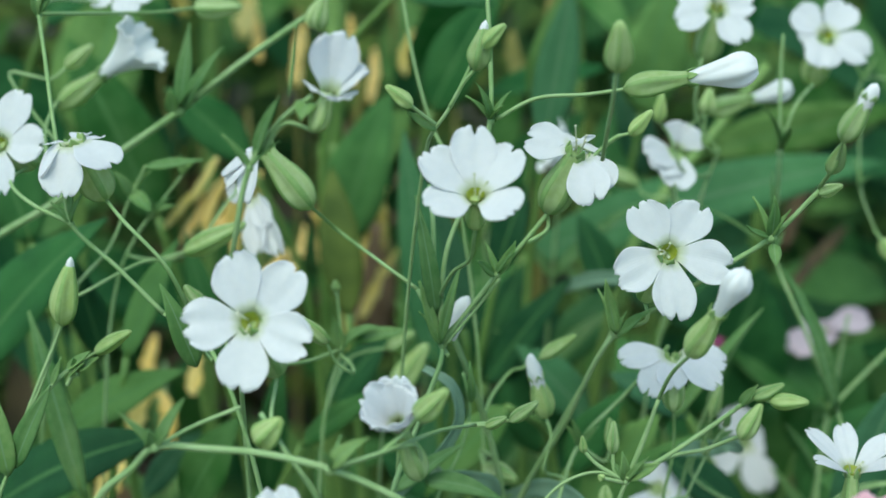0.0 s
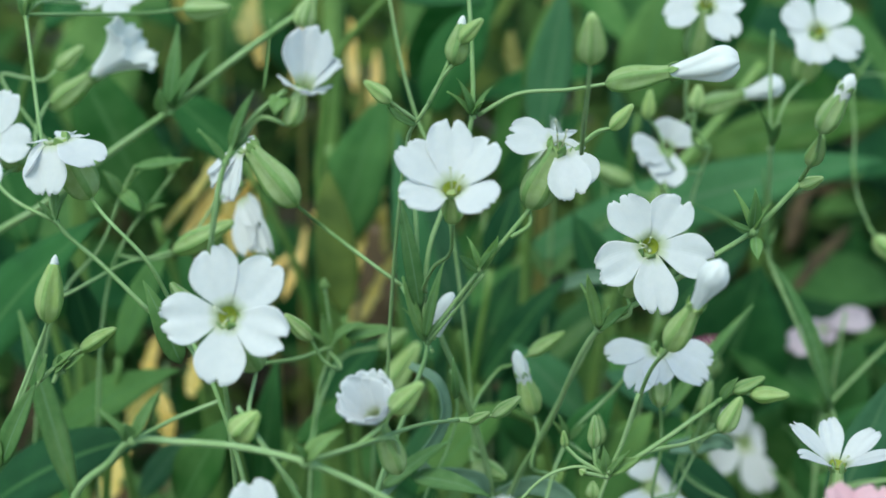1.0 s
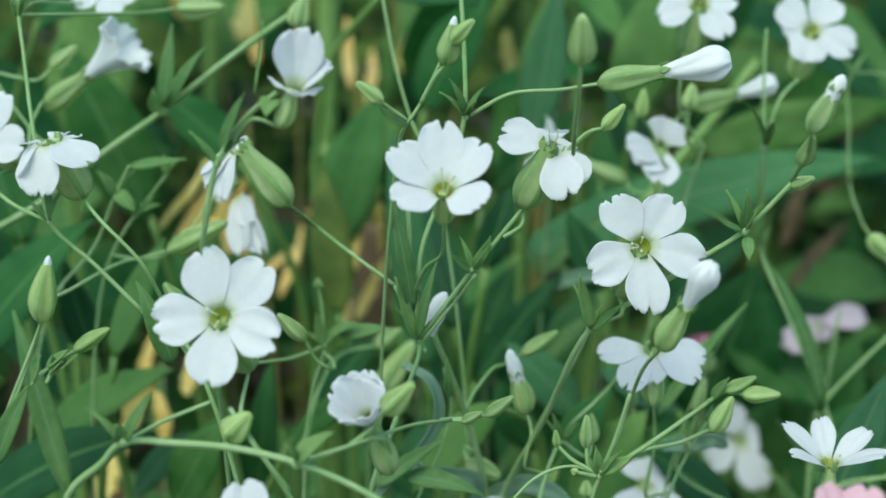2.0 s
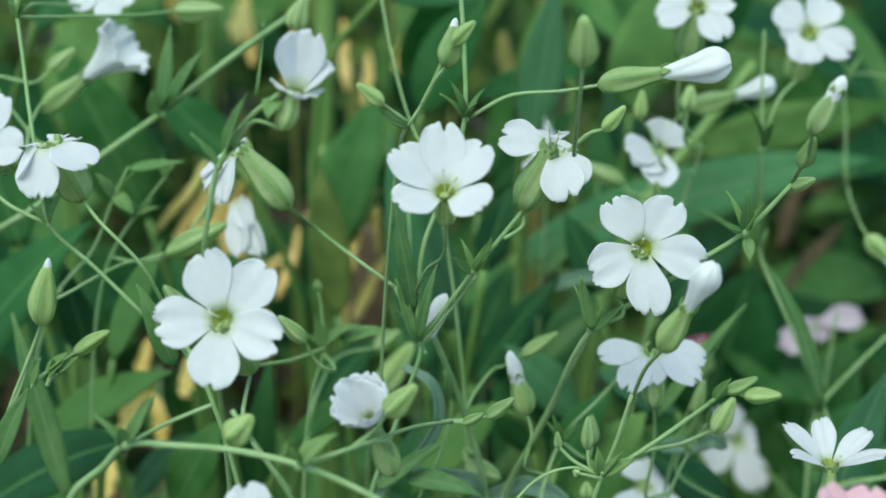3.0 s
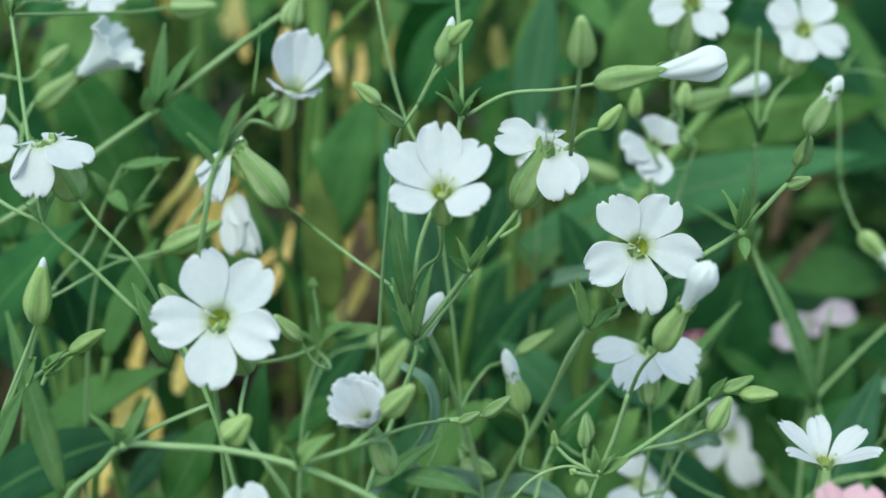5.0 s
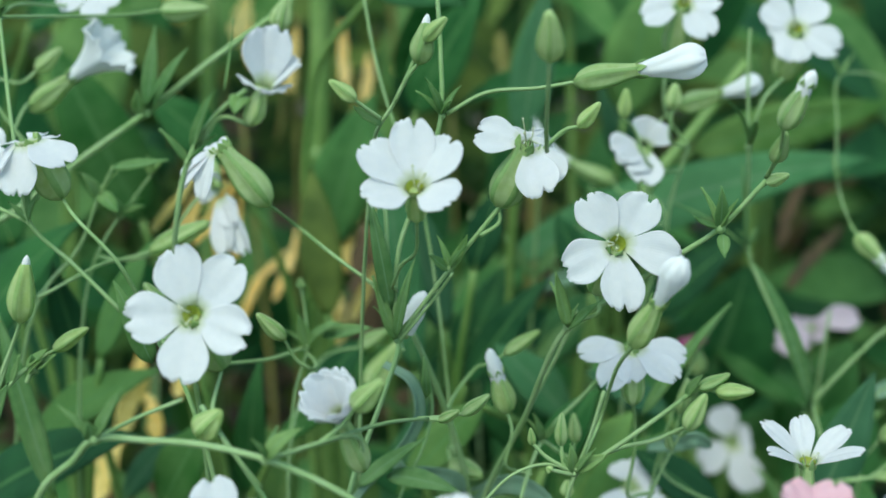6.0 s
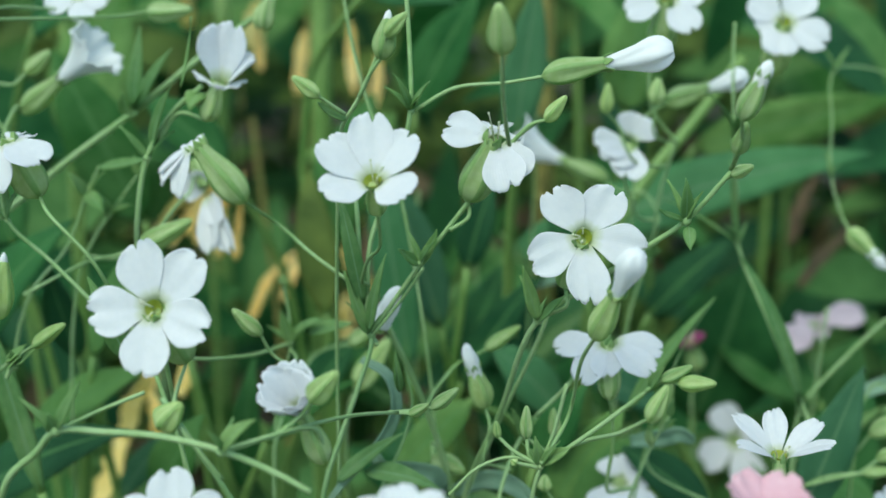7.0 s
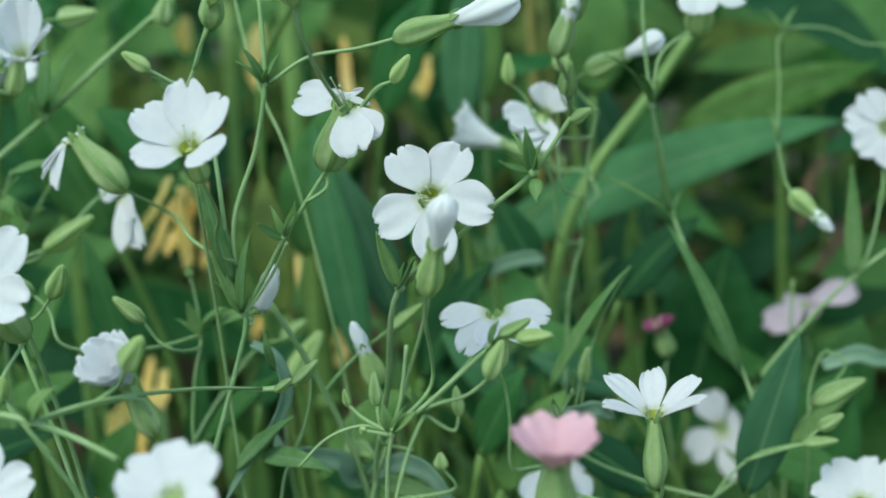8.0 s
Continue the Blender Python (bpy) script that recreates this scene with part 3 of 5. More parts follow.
flower((-0.0226, 0.1606, 0.4114), (0, -0.775, 0.632), (95, 165, 22, 235, 310), long=0.0094, wide=0.007, opened=76, label='white flower low among the stems', calyx=0.009, stalk=[(-0.0205, 0.1611, 0.4055), (-0.0192, 0.1634, 0.3992), (-0.0179, 0.1741, 0.3704), (-0.0168, 0.2038, 0.3006), (-0.0158, 0.224, -0.003)])
trumpet((0.0399, 0.3242, 0.4369), (-0.919, -0.006, 0.394), long=0.0142, mouth=0.0070, calyx=0.0134, stalk=[(0.0538, 0.3204, 0.4295), (0.0619, 0.3152, 0.4291), (0.0649, 0.3101, 0.4243), (0.0636, 0.3037, 0.4229), (0.0622, 0.2960, 0.4228)])
flower((0.1366, 0.3178, 0.4339), (0.098, -0.892, 0.441), (165, 215, 120, 265, 30), long=0.0115, wide=0.0085, opened=80, label='open white flower on a leafy side stem', calyx=0.01, stalk=[(0.1341, 0.3126, 0.4226), (0.1282, 0.3043, 0.4049), (0.1245, 0.3018, 0.4014)])
flower((0.1176, 0.2582, 0.3623), (0, -0.556, 0.831), (120, 60, 180, 0, 240), long=0.012, wide=0.009, opened=70, label='white flower just opening near the ground leaves', calyx=0.009, stalk=[(0.1173, 0.2561, 0.3534), (0.1164, 0.254, 0.3452), (0.1156, 0.2601, 0.3155), (0.1149, 0.294, 0.2452), (0.1143, 0.314, -0.003)])
flower((0.0134, 0.1464, 0.4174), (-0.1, -0.6, 0.79), (100, 150, 40, 215, 330), long=0.0088, wide=0.0068, opened=70, label='small open white flower on a low side shoot', calyx=0.009, stalk=[(0.0137, 0.1482, 0.4073), (0.014, 0.1508, 0.3976), (0.0141, 0.1618, 0.3594), (0.0143, 0.1899, 0.2897), (0.0145, 0.21, -0.003)], eye=False)

# ---- pink flowers ----
flower((0.0631, 0.155, 0.4176), (0.092, -0.118, 0.989), (125, 60, 190, 0, 270), long=0.0082, wide=0.0062, opened=44, tint=PINK, name='pink_flower', group='pink flowers', label='soft pink flower with broad rounded petals', calyx=0.009, stalk=[(0.0634, 0.158, 0.4095), (0.0632, 0.16, 0.4018), (0.0629, 0.1701, 0.3721), (0.0628, 0.2, 0.3018), (0.0626, 0.22, -0.003)], eye=False, lengths=(1, 1.05, 0.95, 0.9, 0.95))
flower((0.1217, 0.3717, 0.3752), (0, -0.532, 0.847), (222, 14, 190, 330, 90), long=0.018, wide=0.011, opened=84, bend=10, lengths=(1.0, 0.95, 0.3, 0.25, 0.2), tint=PALE_PINK, name='pink_flower', group='pink flowers', label='pale pink flower blurred behind the stems', calyx=0.011, stalk=[(0.1221, 0.3711, 0.359), (0.1218, 0.371, 0.3393), (0.1268, 0.3734, 0.3095), (0.1281, 0.382, 0.2796), (0.1291, 0.4134, 0.2095), (0.13, 0.4334, -0.003)], eye=False)
flower((0.0778, 0.3350, 0.3812), (-0.228, -0.094, 0.969), (90, 150, 40, 240, 300), long=0.0052, wide=0.0044, opened=50, tint=MAGENTA, name='pink_flower', group='pink flowers', label='small magenta flower deep in the shade', calyx=0.008, stalk=[(0.0782, 0.3333, 0.3649), (0.0794, 0.3318, 0.3398), (0.0798, 0.3393, 0.3098), (0.0801, 0.3718, 0.2398), (0.0804, 0.3918, -0.0030)])

# ---- buds ----
bud((-0.0695, 0.2144, 0.4271), (0.199, -0.046, 0.979), long=0.0121, tip=0.0013, wide=0.0056, tip_wide=0.0022, stalk=[(-0.0713, 0.2156, 0.4237), (-0.0748, 0.2141, 0.4141), (-0.077, 0.213, 0.41)])
bud((-0.0645, 0.2169, 0.4208), (0.791, -0.284, 0.542), long=0.0096, wide=0.0034, stalk=[(-0.0677, 0.2164, 0.4189), (-0.0722, 0.2145, 0.4157)])
bud((0.0268, 0.1866, 0.4778), (-0.041, -0.465, 0.884), long=0.0088, wide=0.0044, stalk=[(0.0268, 0.1890, 0.4735), (0.0270, 0.1960, 0.4670), (0.0276, 0.2050, 0.4608)])
bud((0.0336, 0.2259, 0.47), (0.974, -0.119, 0.195), long=0.0121, tip=0.0121, wide=0.005, tip_wide=0.0062, flare=0.6, label='long white bud about to open above a ribbed calyx', stalk=[(0.0269, 0.2257, 0.469), (0.0174, 0.2254, 0.4682), (0.0101, 0.2244, 0.4644)])
bud((0.0645, 0.2964, 0.4554), (0.908, -0.244, 0.342), long=0.0106, tip=0.0098, wide=0.0057, tip_wide=0.0051, flare=0.1, stalk=[(0.0591, 0.2915, 0.4525), (0.0574, 0.2932, 0.4433), (0.0572, 0.2916, 0.4295), (0.0604, 0.2958, 0.4266), (0.0627, 0.2957, 0.4267)])
bud((0.0646, 0.1948, 0.4659), (0.37, -0.179, 0.912), long=0.0082, tip=0.0024, wide=0.0040, tip_wide=0.0028, stalk=[(0.066, 0.2017, 0.4608), (0.0655, 0.2076, 0.4557)])
bud((0.0654, 0.2023, 0.4592), (0.157, -0.422, 0.893), long=0.0063, wide=0.0031, stalk=[(0.0657, 0.2068, 0.4564)])
bud((0.0655, 0.2074, 0.4547), (0.82, -0.372, 0.434), long=0.0042, wide=0.0024, stalk=[(0.0649, 0.2082, 0.454)])
bud((0.034, 0.2188, 0.4627), (0.622, -0.136, 0.771), long=0.006, wide=0.0031, stalk=[(0.0314, 0.2187, 0.4622), (0.0284, 0.2189, 0.4594)])
bud((0.0059, 0.2077, 0.4753), (0.184, 0.019, 0.983), long=0.0075, tip=0.001, wide=0.0046, tip_wide=0.0024, stalk=[(0.004, 0.2082, 0.4733), (0.0016, 0.2091, 0.4688)])
bud((0.007, 0.2057, 0.4793), (0.689, 0.003, 0.724), long=0.0054, wide=0.0028, stalk=[(0.0058, 0.2072, 0.4773), (0.0053, 0.2091, 0.4762), (0.0049, 0.2088, 0.4756)])
bud((-0.0047, 0.2051, 0.4694), (-0.782, -0.015, 0.624), long=0.0057, wide=0.0028, stalk=[(-0.0028, 0.2067, 0.4677), (-0.0009, 0.2083, 0.466)])
bud((-0.003, 0.1739, 0.4264), (0.597, -0.336, 0.729), long=0.0078, wide=0.0038, stalk=[(-0.0049, 0.1742, 0.4238), (-0.0081, 0.1716, 0.4219)])
bud((0.0007, 0.227, 0.4199), (0.458, 0.043, 0.888), long=0.0021, tip=0.0085, wide=0.0026, tip_wide=0.0044, stalk=[(0.0003, 0.2231, 0.4207), (0.0011, 0.2223, 0.42), (0.0017, 0.2198, 0.4199)])
bud((0.0219, 0.2325, 0.4020), (-0.261, -0.039, 0.965), long=0.0092, tip=0.0053, wide=0.0050, tip_wide=0.0034, stalk=[(0.0228, 0.2306, 0.3988), (0.0215, 0.2298, 0.3918), (0.0244, 0.2338, 0.3885), (0.0270, 0.2342, 0.3876)])
bud((0.013, 0.2063, 0.4123), (0.754, -0.141, 0.641), long=0.0066, wide=0.0028, stalk=[(0.01, 0.2081, 0.4112), (0.0048, 0.208, 0.4108)])
bud((0.0087, 0.2079, 0.4105), (0.794, -0.298, 0.53), long=0.0047, wide=0.0021, stalk=[(0.0048, 0.208, 0.4108)])
bud((0.0414, 0.1906, 0.4308), (0.311, -0.403, 0.861), long=0.0102, tip=0.0094, wide=0.0046, tip_wide=0.0045, flare=0.15, label='plump white bud opening beside an open flower', stalk=[(0.0396, 0.1972, 0.4246), (0.0377, 0.2059, 0.4108), (0.0327, 0.1932, 0.4075)])
bud((0.0504, 0.1886, 0.4170), (0.407, -0.028, 0.913), long=0.0070, wide=0.0033, stalk=[(0.0499, 0.1905, 0.4164), (0.0459, 0.1937, 0.4129), (0.0411, 0.1947, 0.4113), (0.0379, 0.1932, 0.4108)])
bud((0.0552, 0.1904, 0.4230), (0.954, -0.278, 0.112), long=0.0062, wide=0.0033, stalk=[(0.0530, 0.1915, 0.4231), (0.0500, 0.1919, 0.4211)])
bud((0.0523, 0.1905, 0.4235), (0.904, 0.111, 0.413), long=0.0058, wide=0.0024, stalk=[(0.0509, 0.1921, 0.4216)])
bud((0.0302, 0.1952, 0.4111), (0.011, 0.105, 0.994), long=0.0059, wide=0.0024, stalk=[(0.0307, 0.1944, 0.4082), (0.0326, 0.1940, 0.4069)])
bud((0.0253, 0.1953, 0.4112), (-0.123, -0.028, 0.992), long=0.0032, wide=0.0016, stalk=[(0.0278, 0.1947, 0.4092), (0.0322, 0.1940, 0.4069)])
bud((0.0285, 0.1922, 0.4078), (-0.819, 0.148, 0.554), long=0.0012, wide=0.0016, stalk=[(0.0322, 0.1939, 0.4064)])
bud((0.0096, 0.2476, 0.3835), (0.731, -0.681, 0.046), long=0.0098, wide=0.0052, stalk=[(0.0092, 0.2521, 0.3855), (0.0120, 0.2394, 0.3897)])
bud((-0.0277, 0.1756, 0.4211), (0.644, -0.135, 0.753), long=0.0061, wide=0.0047, stalk=[(-0.025, 0.1759, 0.4224)])
bud((-0.0562, 0.2805, 0.4804), (0.942, -0.333, 0.044), long=0.012, wide=0.0053, stalk=[(-0.0618, 0.2750, 0.4798), (-0.0720, 0.2590, 0.4805), (-0.0792, 0.2437, 0.4814)])
bud((-0.0851, 0.2769, 0.4671), (0.773, -0.084, 0.628), long=0.0082, wide=0.0036, stalk=[(-0.088, 0.2752, 0.4647), (-0.0924, 0.2754, 0.4653), (-0.0975, 0.2756, 0.4659), (-0.0893, 0.2718, 0.4543), (-0.0785, 0.2667, 0.4444)])
bud((-0.0274, 0.2731, 0.476), (0.186, -0.003, 0.982), long=0.0078, wide=0.0040, stalk=[(-0.0289, 0.2757, 0.4779), (-0.0302, 0.276, 0.4791)])
bud((-0.0296, 0.2733, 0.4769), (0.423, 0.441, 0.791), long=0.009, wide=0.0043, stalk=[(-0.0308, 0.2758, 0.4783)])
bud((-0.0461, 0.2287, 0.4262), (-0.592, -0.139, 0.794), long=0.0059, wide=0.0034, stalk=[(-0.0428, 0.2278, 0.4229), (-0.0406, 0.2261, 0.4165), (-0.0293, 0.2411, 0.4102), (-0.0216, 0.2526, 0.4092)])
bud((-0.0131, 0.2833, 0.3983), (0.816, -0.099, 0.569), long=0.0082, wide=0.0050, stalk=[(-0.0188, 0.285, 0.3969), (-0.0232, 0.2873, 0.3938), (-0.027, 0.2691, 0.3876), (-0.0262, 0.2504, 0.3852)])
bud((-0.0117, 0.2804, 0.3875), (0.555, 0.215, 0.804), long=0.0151, wide=0.0062, stalk=[(-0.0131, 0.2797, 0.3848), (-0.0147, 0.2805, 0.3724), (-0.0157, 0.289, 0.3425), (-0.0164, 0.3205, 0.2724), (-0.0172, 0.3405, -0.003)])
bud((0.1103, 0.2983, 0.4233), (0.641, -0.357, -0.68), long=0.0091, tip=0.0045, wide=0.0052, tip_wide=0.0034, label='nodding bud with a white tip on a thread-thin stalk', stalk=[(0.1097, 0.3017, 0.425)])
bud((0.1095, 0.2675, 0.3814), (0.896, -0.079, 0.437), long=0.0125, wide=0.0053, stalk=[(0.1071, 0.2682, 0.3772), (0.096, 0.269, 0.3661), (0.0903, 0.2658, 0.3636), (0.0868, 0.2614, 0.3628)])
bud((0.1066, 0.2594, 0.3755), (0.987, -0.099, 0.126), long=0.007, wide=0.0026, stalk=[(0.1038, 0.2608, 0.3744), (0.0943, 0.2625, 0.371)])
bud((0.1097, 0.2606, 0.3783), (0.84, -0.067, 0.539), long=0.0062, wide=0.0029, stalk=[(0.1063, 0.2613, 0.3748)])
bud((-0.0218, 0.2251, 0.4202), (-0.641, -0.203, 0.74), long=0.0078, wide=0.0034, stalk=[(-0.02, 0.2264, 0.4156), (-0.0177, 0.2274, 0.4135), (-0.0186, 0.2428, 0.4092), (-0.0219, 0.2526, 0.408)])
bud((-0.0359, 0.2162, 0.4282), (0.496, 0.001, 0.869), long=0.0073, wide=0.0038, stalk=[(-0.0397, 0.2169, 0.4247), (-0.044, 0.2157, 0.4229), (-0.0429, 0.214, 0.422), (-0.0413, 0.2109, 0.4216)])
bud((0.0215, 0.2486, 0.4089), (0.823, 0.049, 0.566), long=0.0093, wide=0.0036, stalk=[(0.0174, 0.2493, 0.4063), (0.0157, 0.2509, 0.4052), (0.0113, 0.2448, 0.4018), (0.0092, 0.2367, 0.4)])
bud((0.0604, 0.2791, 0.4575), (0.054, -0.104, 0.993), long=0.006, wide=0.0043, stalk=[(0.06, 0.2796, 0.4512), (0.0639, 0.2881, 0.4474), (0.067, 0.2933, 0.4466)])
bud((0.0487, 0.2747, 0.4561), (0.064, -0.061, 0.996), long=0.0068, wide=0.0031, stalk=[(0.0515, 0.2766, 0.4532), (0.0548, 0.2774, 0.4454), (0.0612, 0.2877, 0.4413), (0.0654, 0.2942, 0.4405)])
bud((0.061, 0.2556, 0.3925), (0.188, 0.013, 0.982), long=0.0084, wide=0.0031, stalk=[(0.0601, 0.2564, 0.3876), (0.0577, 0.2579, 0.3779), (0.0731, 0.2612, 0.3672), (0.0868, 0.2614, 0.3628)])
bud((0.0363, 0.239, 0.3927), (-0.059, 0.218, 0.974), long=0.0062, wide=0.0031, stalk=[(0.0351, 0.2381, 0.39), (0.0294, 0.2381, 0.3938)])
bud((0.034, 0.2267, 0.3863), (-0.032, 0.223, 0.974), long=0.0034, wide=0.0029, stalk=[(0.036, 0.2281, 0.382), (0.0293, 0.2297, 0.3796), (0.0238, 0.2292, 0.3793)])

# ---- flower stems ----
stem([(-0.1052, 0.2647, 0.4252), (-0.0864, 0.2651, 0.4383), (-0.0737, 0.2677, 0.448), (-0.0586, 0.2704, 0.4584), (-0.0434, 0.2736, 0.47), (-0.0302, 0.276, 0.4791)], thick=0.00092, end=0.00071, leaves=[((-0.0581, 0.2696, 0.4591), (-0.0555, 0.2715, 0.4776), 0.0048), ((-0.0571, 0.2696, 0.4591), (-0.0477, 0.2681, 0.4728), 0.0042), ((-0.0599, 0.2703, 0.4578), (-0.0596, 0.2678, 0.4638), 0.0040)], nodes=[(-0.0586, 0.2704, 0.4584)])
stem([(-0.0352, 0.2010, 0.4330), (-0.0342, 0.1930, 0.4420), (-0.0315, 0.1850, 0.4526), (-0.029, 0.1847, 0.4628), (-0.0241, 0.1846, 0.4701), (-0.0191, 0.1835, 0.4741)], thick=0.00048, end=0.00043, leaves=[((-0.0281, 0.1851, 0.4645), (-0.0237, 0.1825, 0.4742), 0.0030), ((-0.0197, 0.1843, 0.4729), (-0.0206, 0.1806, 0.4708), 0.0042), ((-0.0227, 0.1845, 0.4738), (-0.0224, 0.1924, 0.484), 0.0006)], nodes=[(-0.029, 0.1847, 0.4628)])
stem([(-0.0093, 0.2160, 0.3909), (-0.0054, 0.2175, 0.4027), (-0.0018, 0.2190, 0.4125), (0.0007, 0.2203, 0.4218), (-0.0043, 0.2259, 0.4311)], thick=0.0006, end=0.00043, material=STEM_BLUE, leaves=[((0.0001, 0.2193, 0.4222), (-0.0038, 0.2186, 0.435), 0.0030), ((0.0003, 0.2194, 0.4224), (0.004, 0.2204, 0.4378), 0.0026), ((0.0062, 0.2165, 0.4118), (0.0057, 0.2148, 0.4206), 0.0022)], nodes=[(0.0007, 0.2203, 0.4218)])
stem([(0.0003, 0.2203, 0.4218), (0.0055, 0.2201, 0.4289), (0.0107, 0.219, 0.4363), (0.021, 0.2194, 0.4494), (0.0284, 0.2189, 0.4594), (0.0324, 0.2188, 0.4627)], root=False, thick=0.00048, end=0.00038, leaves=[((0.0107, 0.2189, 0.436), (0.014, 0.2177, 0.4431), 0.0028), ((0.0102, 0.2189, 0.436), (0.0069, 0.2158, 0.4399), 0.0030)], nodes=[(0.0107, 0.219, 0.4363)])
stem([(0.0012, 0.2193, 0.4222), (0.0071, 0.2202, 0.4294), (0.0112, 0.2188, 0.4355)], root=False, thick=0.00033, end=0.00033)
stem([(-0.0002, 0.2206, 0.4231), (-0.001, 0.2205, 0.4344), (-0.0013, 0.2214, 0.4452), (-0.002, 0.2233, 0.4523)], root=False, thick=0.00054, end=0.00043, material=STEM_BLUE, leaves=[((-0.0006, 0.2198, 0.4279), (-0.0046, 0.2208, 0.4507), 0.0042)])
stem([(0.0001, 0.2197, 0.4234), (0.0012, 0.22, 0.4401), (0.0059, 0.2233, 0.4523), (0.009, 0.2243, 0.4639), (0.009, 0.2273, 0.4751), (0.0082, 0.2308, 0.4882)], root=False, thick=0.00048, end=0.00043, leaves=[((0.0092, 0.2244, 0.4641), (0.0063, 0.2222, 0.4715), 0.0020), ((0.0094, 0.2244, 0.4643), (0.0112, 0.2211, 0.4673), 0.0020)], nodes=[(0.0092, 0.2244, 0.4641)])
stem([(-0.0022, 0.2114, 0.462), (-0.0014, 0.2099, 0.4642), (0.0016, 0.2091, 0.4688), (0.0049, 0.2088, 0.4756)], thick=0.00038, end=0.00033, leaves=[((-0.0009, 0.209, 0.4649), (-0.0054, 0.2068, 0.4682), 0.0032)])
stem([(0.0019, 0.2555, 0.4491), (-0.0023, 0.2599, 0.4576), (-0.006, 0.2632, 0.4699), (-0.009, 0.2673, 0.4852)], thick=0.00038, end=0.00033)
stem([(0.0167, 0.2400, 0.3777), (0.0250, 0.2260, 0.4034), (0.0325, 0.2134, 0.4269), (0.0408, 0.2119, 0.4332), (0.0512, 0.2099, 0.4411), (0.0583, 0.2092, 0.4463), (0.0655, 0.2075, 0.4552)], thick=0.00071, end=0.00043, leaves=[((0.0323, 0.2124, 0.4271), (0.0297, 0.2111, 0.4377), 0.0034), ((0.0327, 0.2123, 0.4269), (0.0372, 0.2059, 0.4337), 0.0044), ((0.0583, 0.2092, 0.4463), (0.0579, 0.2072, 0.4543), 0.0030), ((0.058, 0.2092, 0.4463), (0.053, 0.2059, 0.4492), 0.0018), ((0.0588, 0.2089, 0.4452), (0.0587, 0.206, 0.4418), 0.0030)], nodes=[(0.0325, 0.2134, 0.4269), (0.0583, 0.2092, 0.4463)])
stem([(0.0981, 0.2726, 0.3775), (0.0963, 0.2756, 0.385), (0.0925, 0.2792, 0.3946), (0.0879, 0.2855, 0.4063), (0.0826, 0.2945, 0.4208), (0.0812, 0.2900, 0.4340), (0.0794, 0.2850, 0.4477), (0.0787, 0.2870, 0.4672), (0.0792, 0.2890, 0.4749)], thick=0.0006, end=0.00033, leaves=[((0.095, 0.274, 0.3865), (0.0806, 0.2823, 0.4215), 0.0048), ((0.0823, 0.2936, 0.421), (0.0635, 0.2925, 0.4326), 0.0012), ((0.0794, 0.2850, 0.4477), (0.0702, 0.2711, 0.4608), 0.0024), ((0.0794, 0.2850, 0.4477), (0.0775, 0.2698, 0.4559), 0.0024), ((0.0819, 0.2927, 0.4217), (0.0794, 0.2909, 0.4421), 0.0022)], nodes=[(0.0826, 0.2945, 0.4208), (0.0794, 0.2850, 0.4477)])
stem([(0.0326, 0.1939, 0.4066), (0.0409, 0.1927, 0.4133), (0.0467, 0.1921, 0.4182), (0.0509, 0.1921, 0.4216)], root=False, thick=0.00043, end=0.00038, leaves=[((0.0509, 0.1921, 0.4216), (0.0528, 0.1893, 0.4264), 0.0024), ((0.0328, 0.1941, 0.4071), (0.0378, 0.1911, 0.4114), 0.0034), ((0.0323, 0.1941, 0.4071), (0.0316, 0.1935, 0.4124), 0.0024)], nodes=[(0.0326, 0.1939, 0.4066)])
stem([(0.0310, 0.1942, 0.4003), (0.0326, 0.1939, 0.4066), (0.0348, 0.1937, 0.4129), (0.0370, 0.1923, 0.4223)], thick=0.00048, end=0.00033)
stem([(0.0328, 0.1939, 0.4066), (0.0278, 0.1944, 0.4081), (0.0218, 0.1929, 0.4068), (0.0168, 0.1907, 0.4027)], root=False, thick=0.00027, end=0.00027)
stem([(-0.0518, 0.1715, 0.4135), (-0.0461, 0.1709, 0.419), (-0.0422, 0.1699, 0.423), (-0.0345, 0.1698, 0.4229), (-0.0258, 0.1687, 0.4227), (-0.0155, 0.1663, 0.4214), (-0.0079, 0.1655, 0.4185), (-0.002, 0.1647, 0.4155)], thick=0.00065, end=0.00048, leaves=[((-0.042, 0.1699, 0.4232), (-0.0367, 0.1681, 0.432), 0.0030), ((-0.0155, 0.1663, 0.4214), (-0.0096, 0.1648, 0.4272), 0.0034), ((-0.0424, 0.1699, 0.4232), (-0.0428, 0.1687, 0.4264), 0.0030)], nodes=[(-0.0422, 0.1699, 0.423), (-0.0155, 0.1663, 0.4214)])
stem([(-0.0155, 0.1663, 0.4214), (-0.008, 0.1698, 0.4226), (0.0006, 0.1901, 0.4174), (0.0068, 0.2061, 0.4116)], root=False, thick=0.00038, end=0.00033)
stem([(-0.042, 0.1699, 0.423), (-0.0374, 0.1763, 0.4238), (-0.0307, 0.1789, 0.4259)], root=False, thick=0.00033, end=0.00033)
stem([(-0.0131, 0.1762, 0.4001), (-0.0182, 0.1751, 0.4116), (-0.0233, 0.1753, 0.4202), (-0.0273, 0.1768, 0.4258)], thick=0.00054, end=0.00043, material=STEM_BLUE)
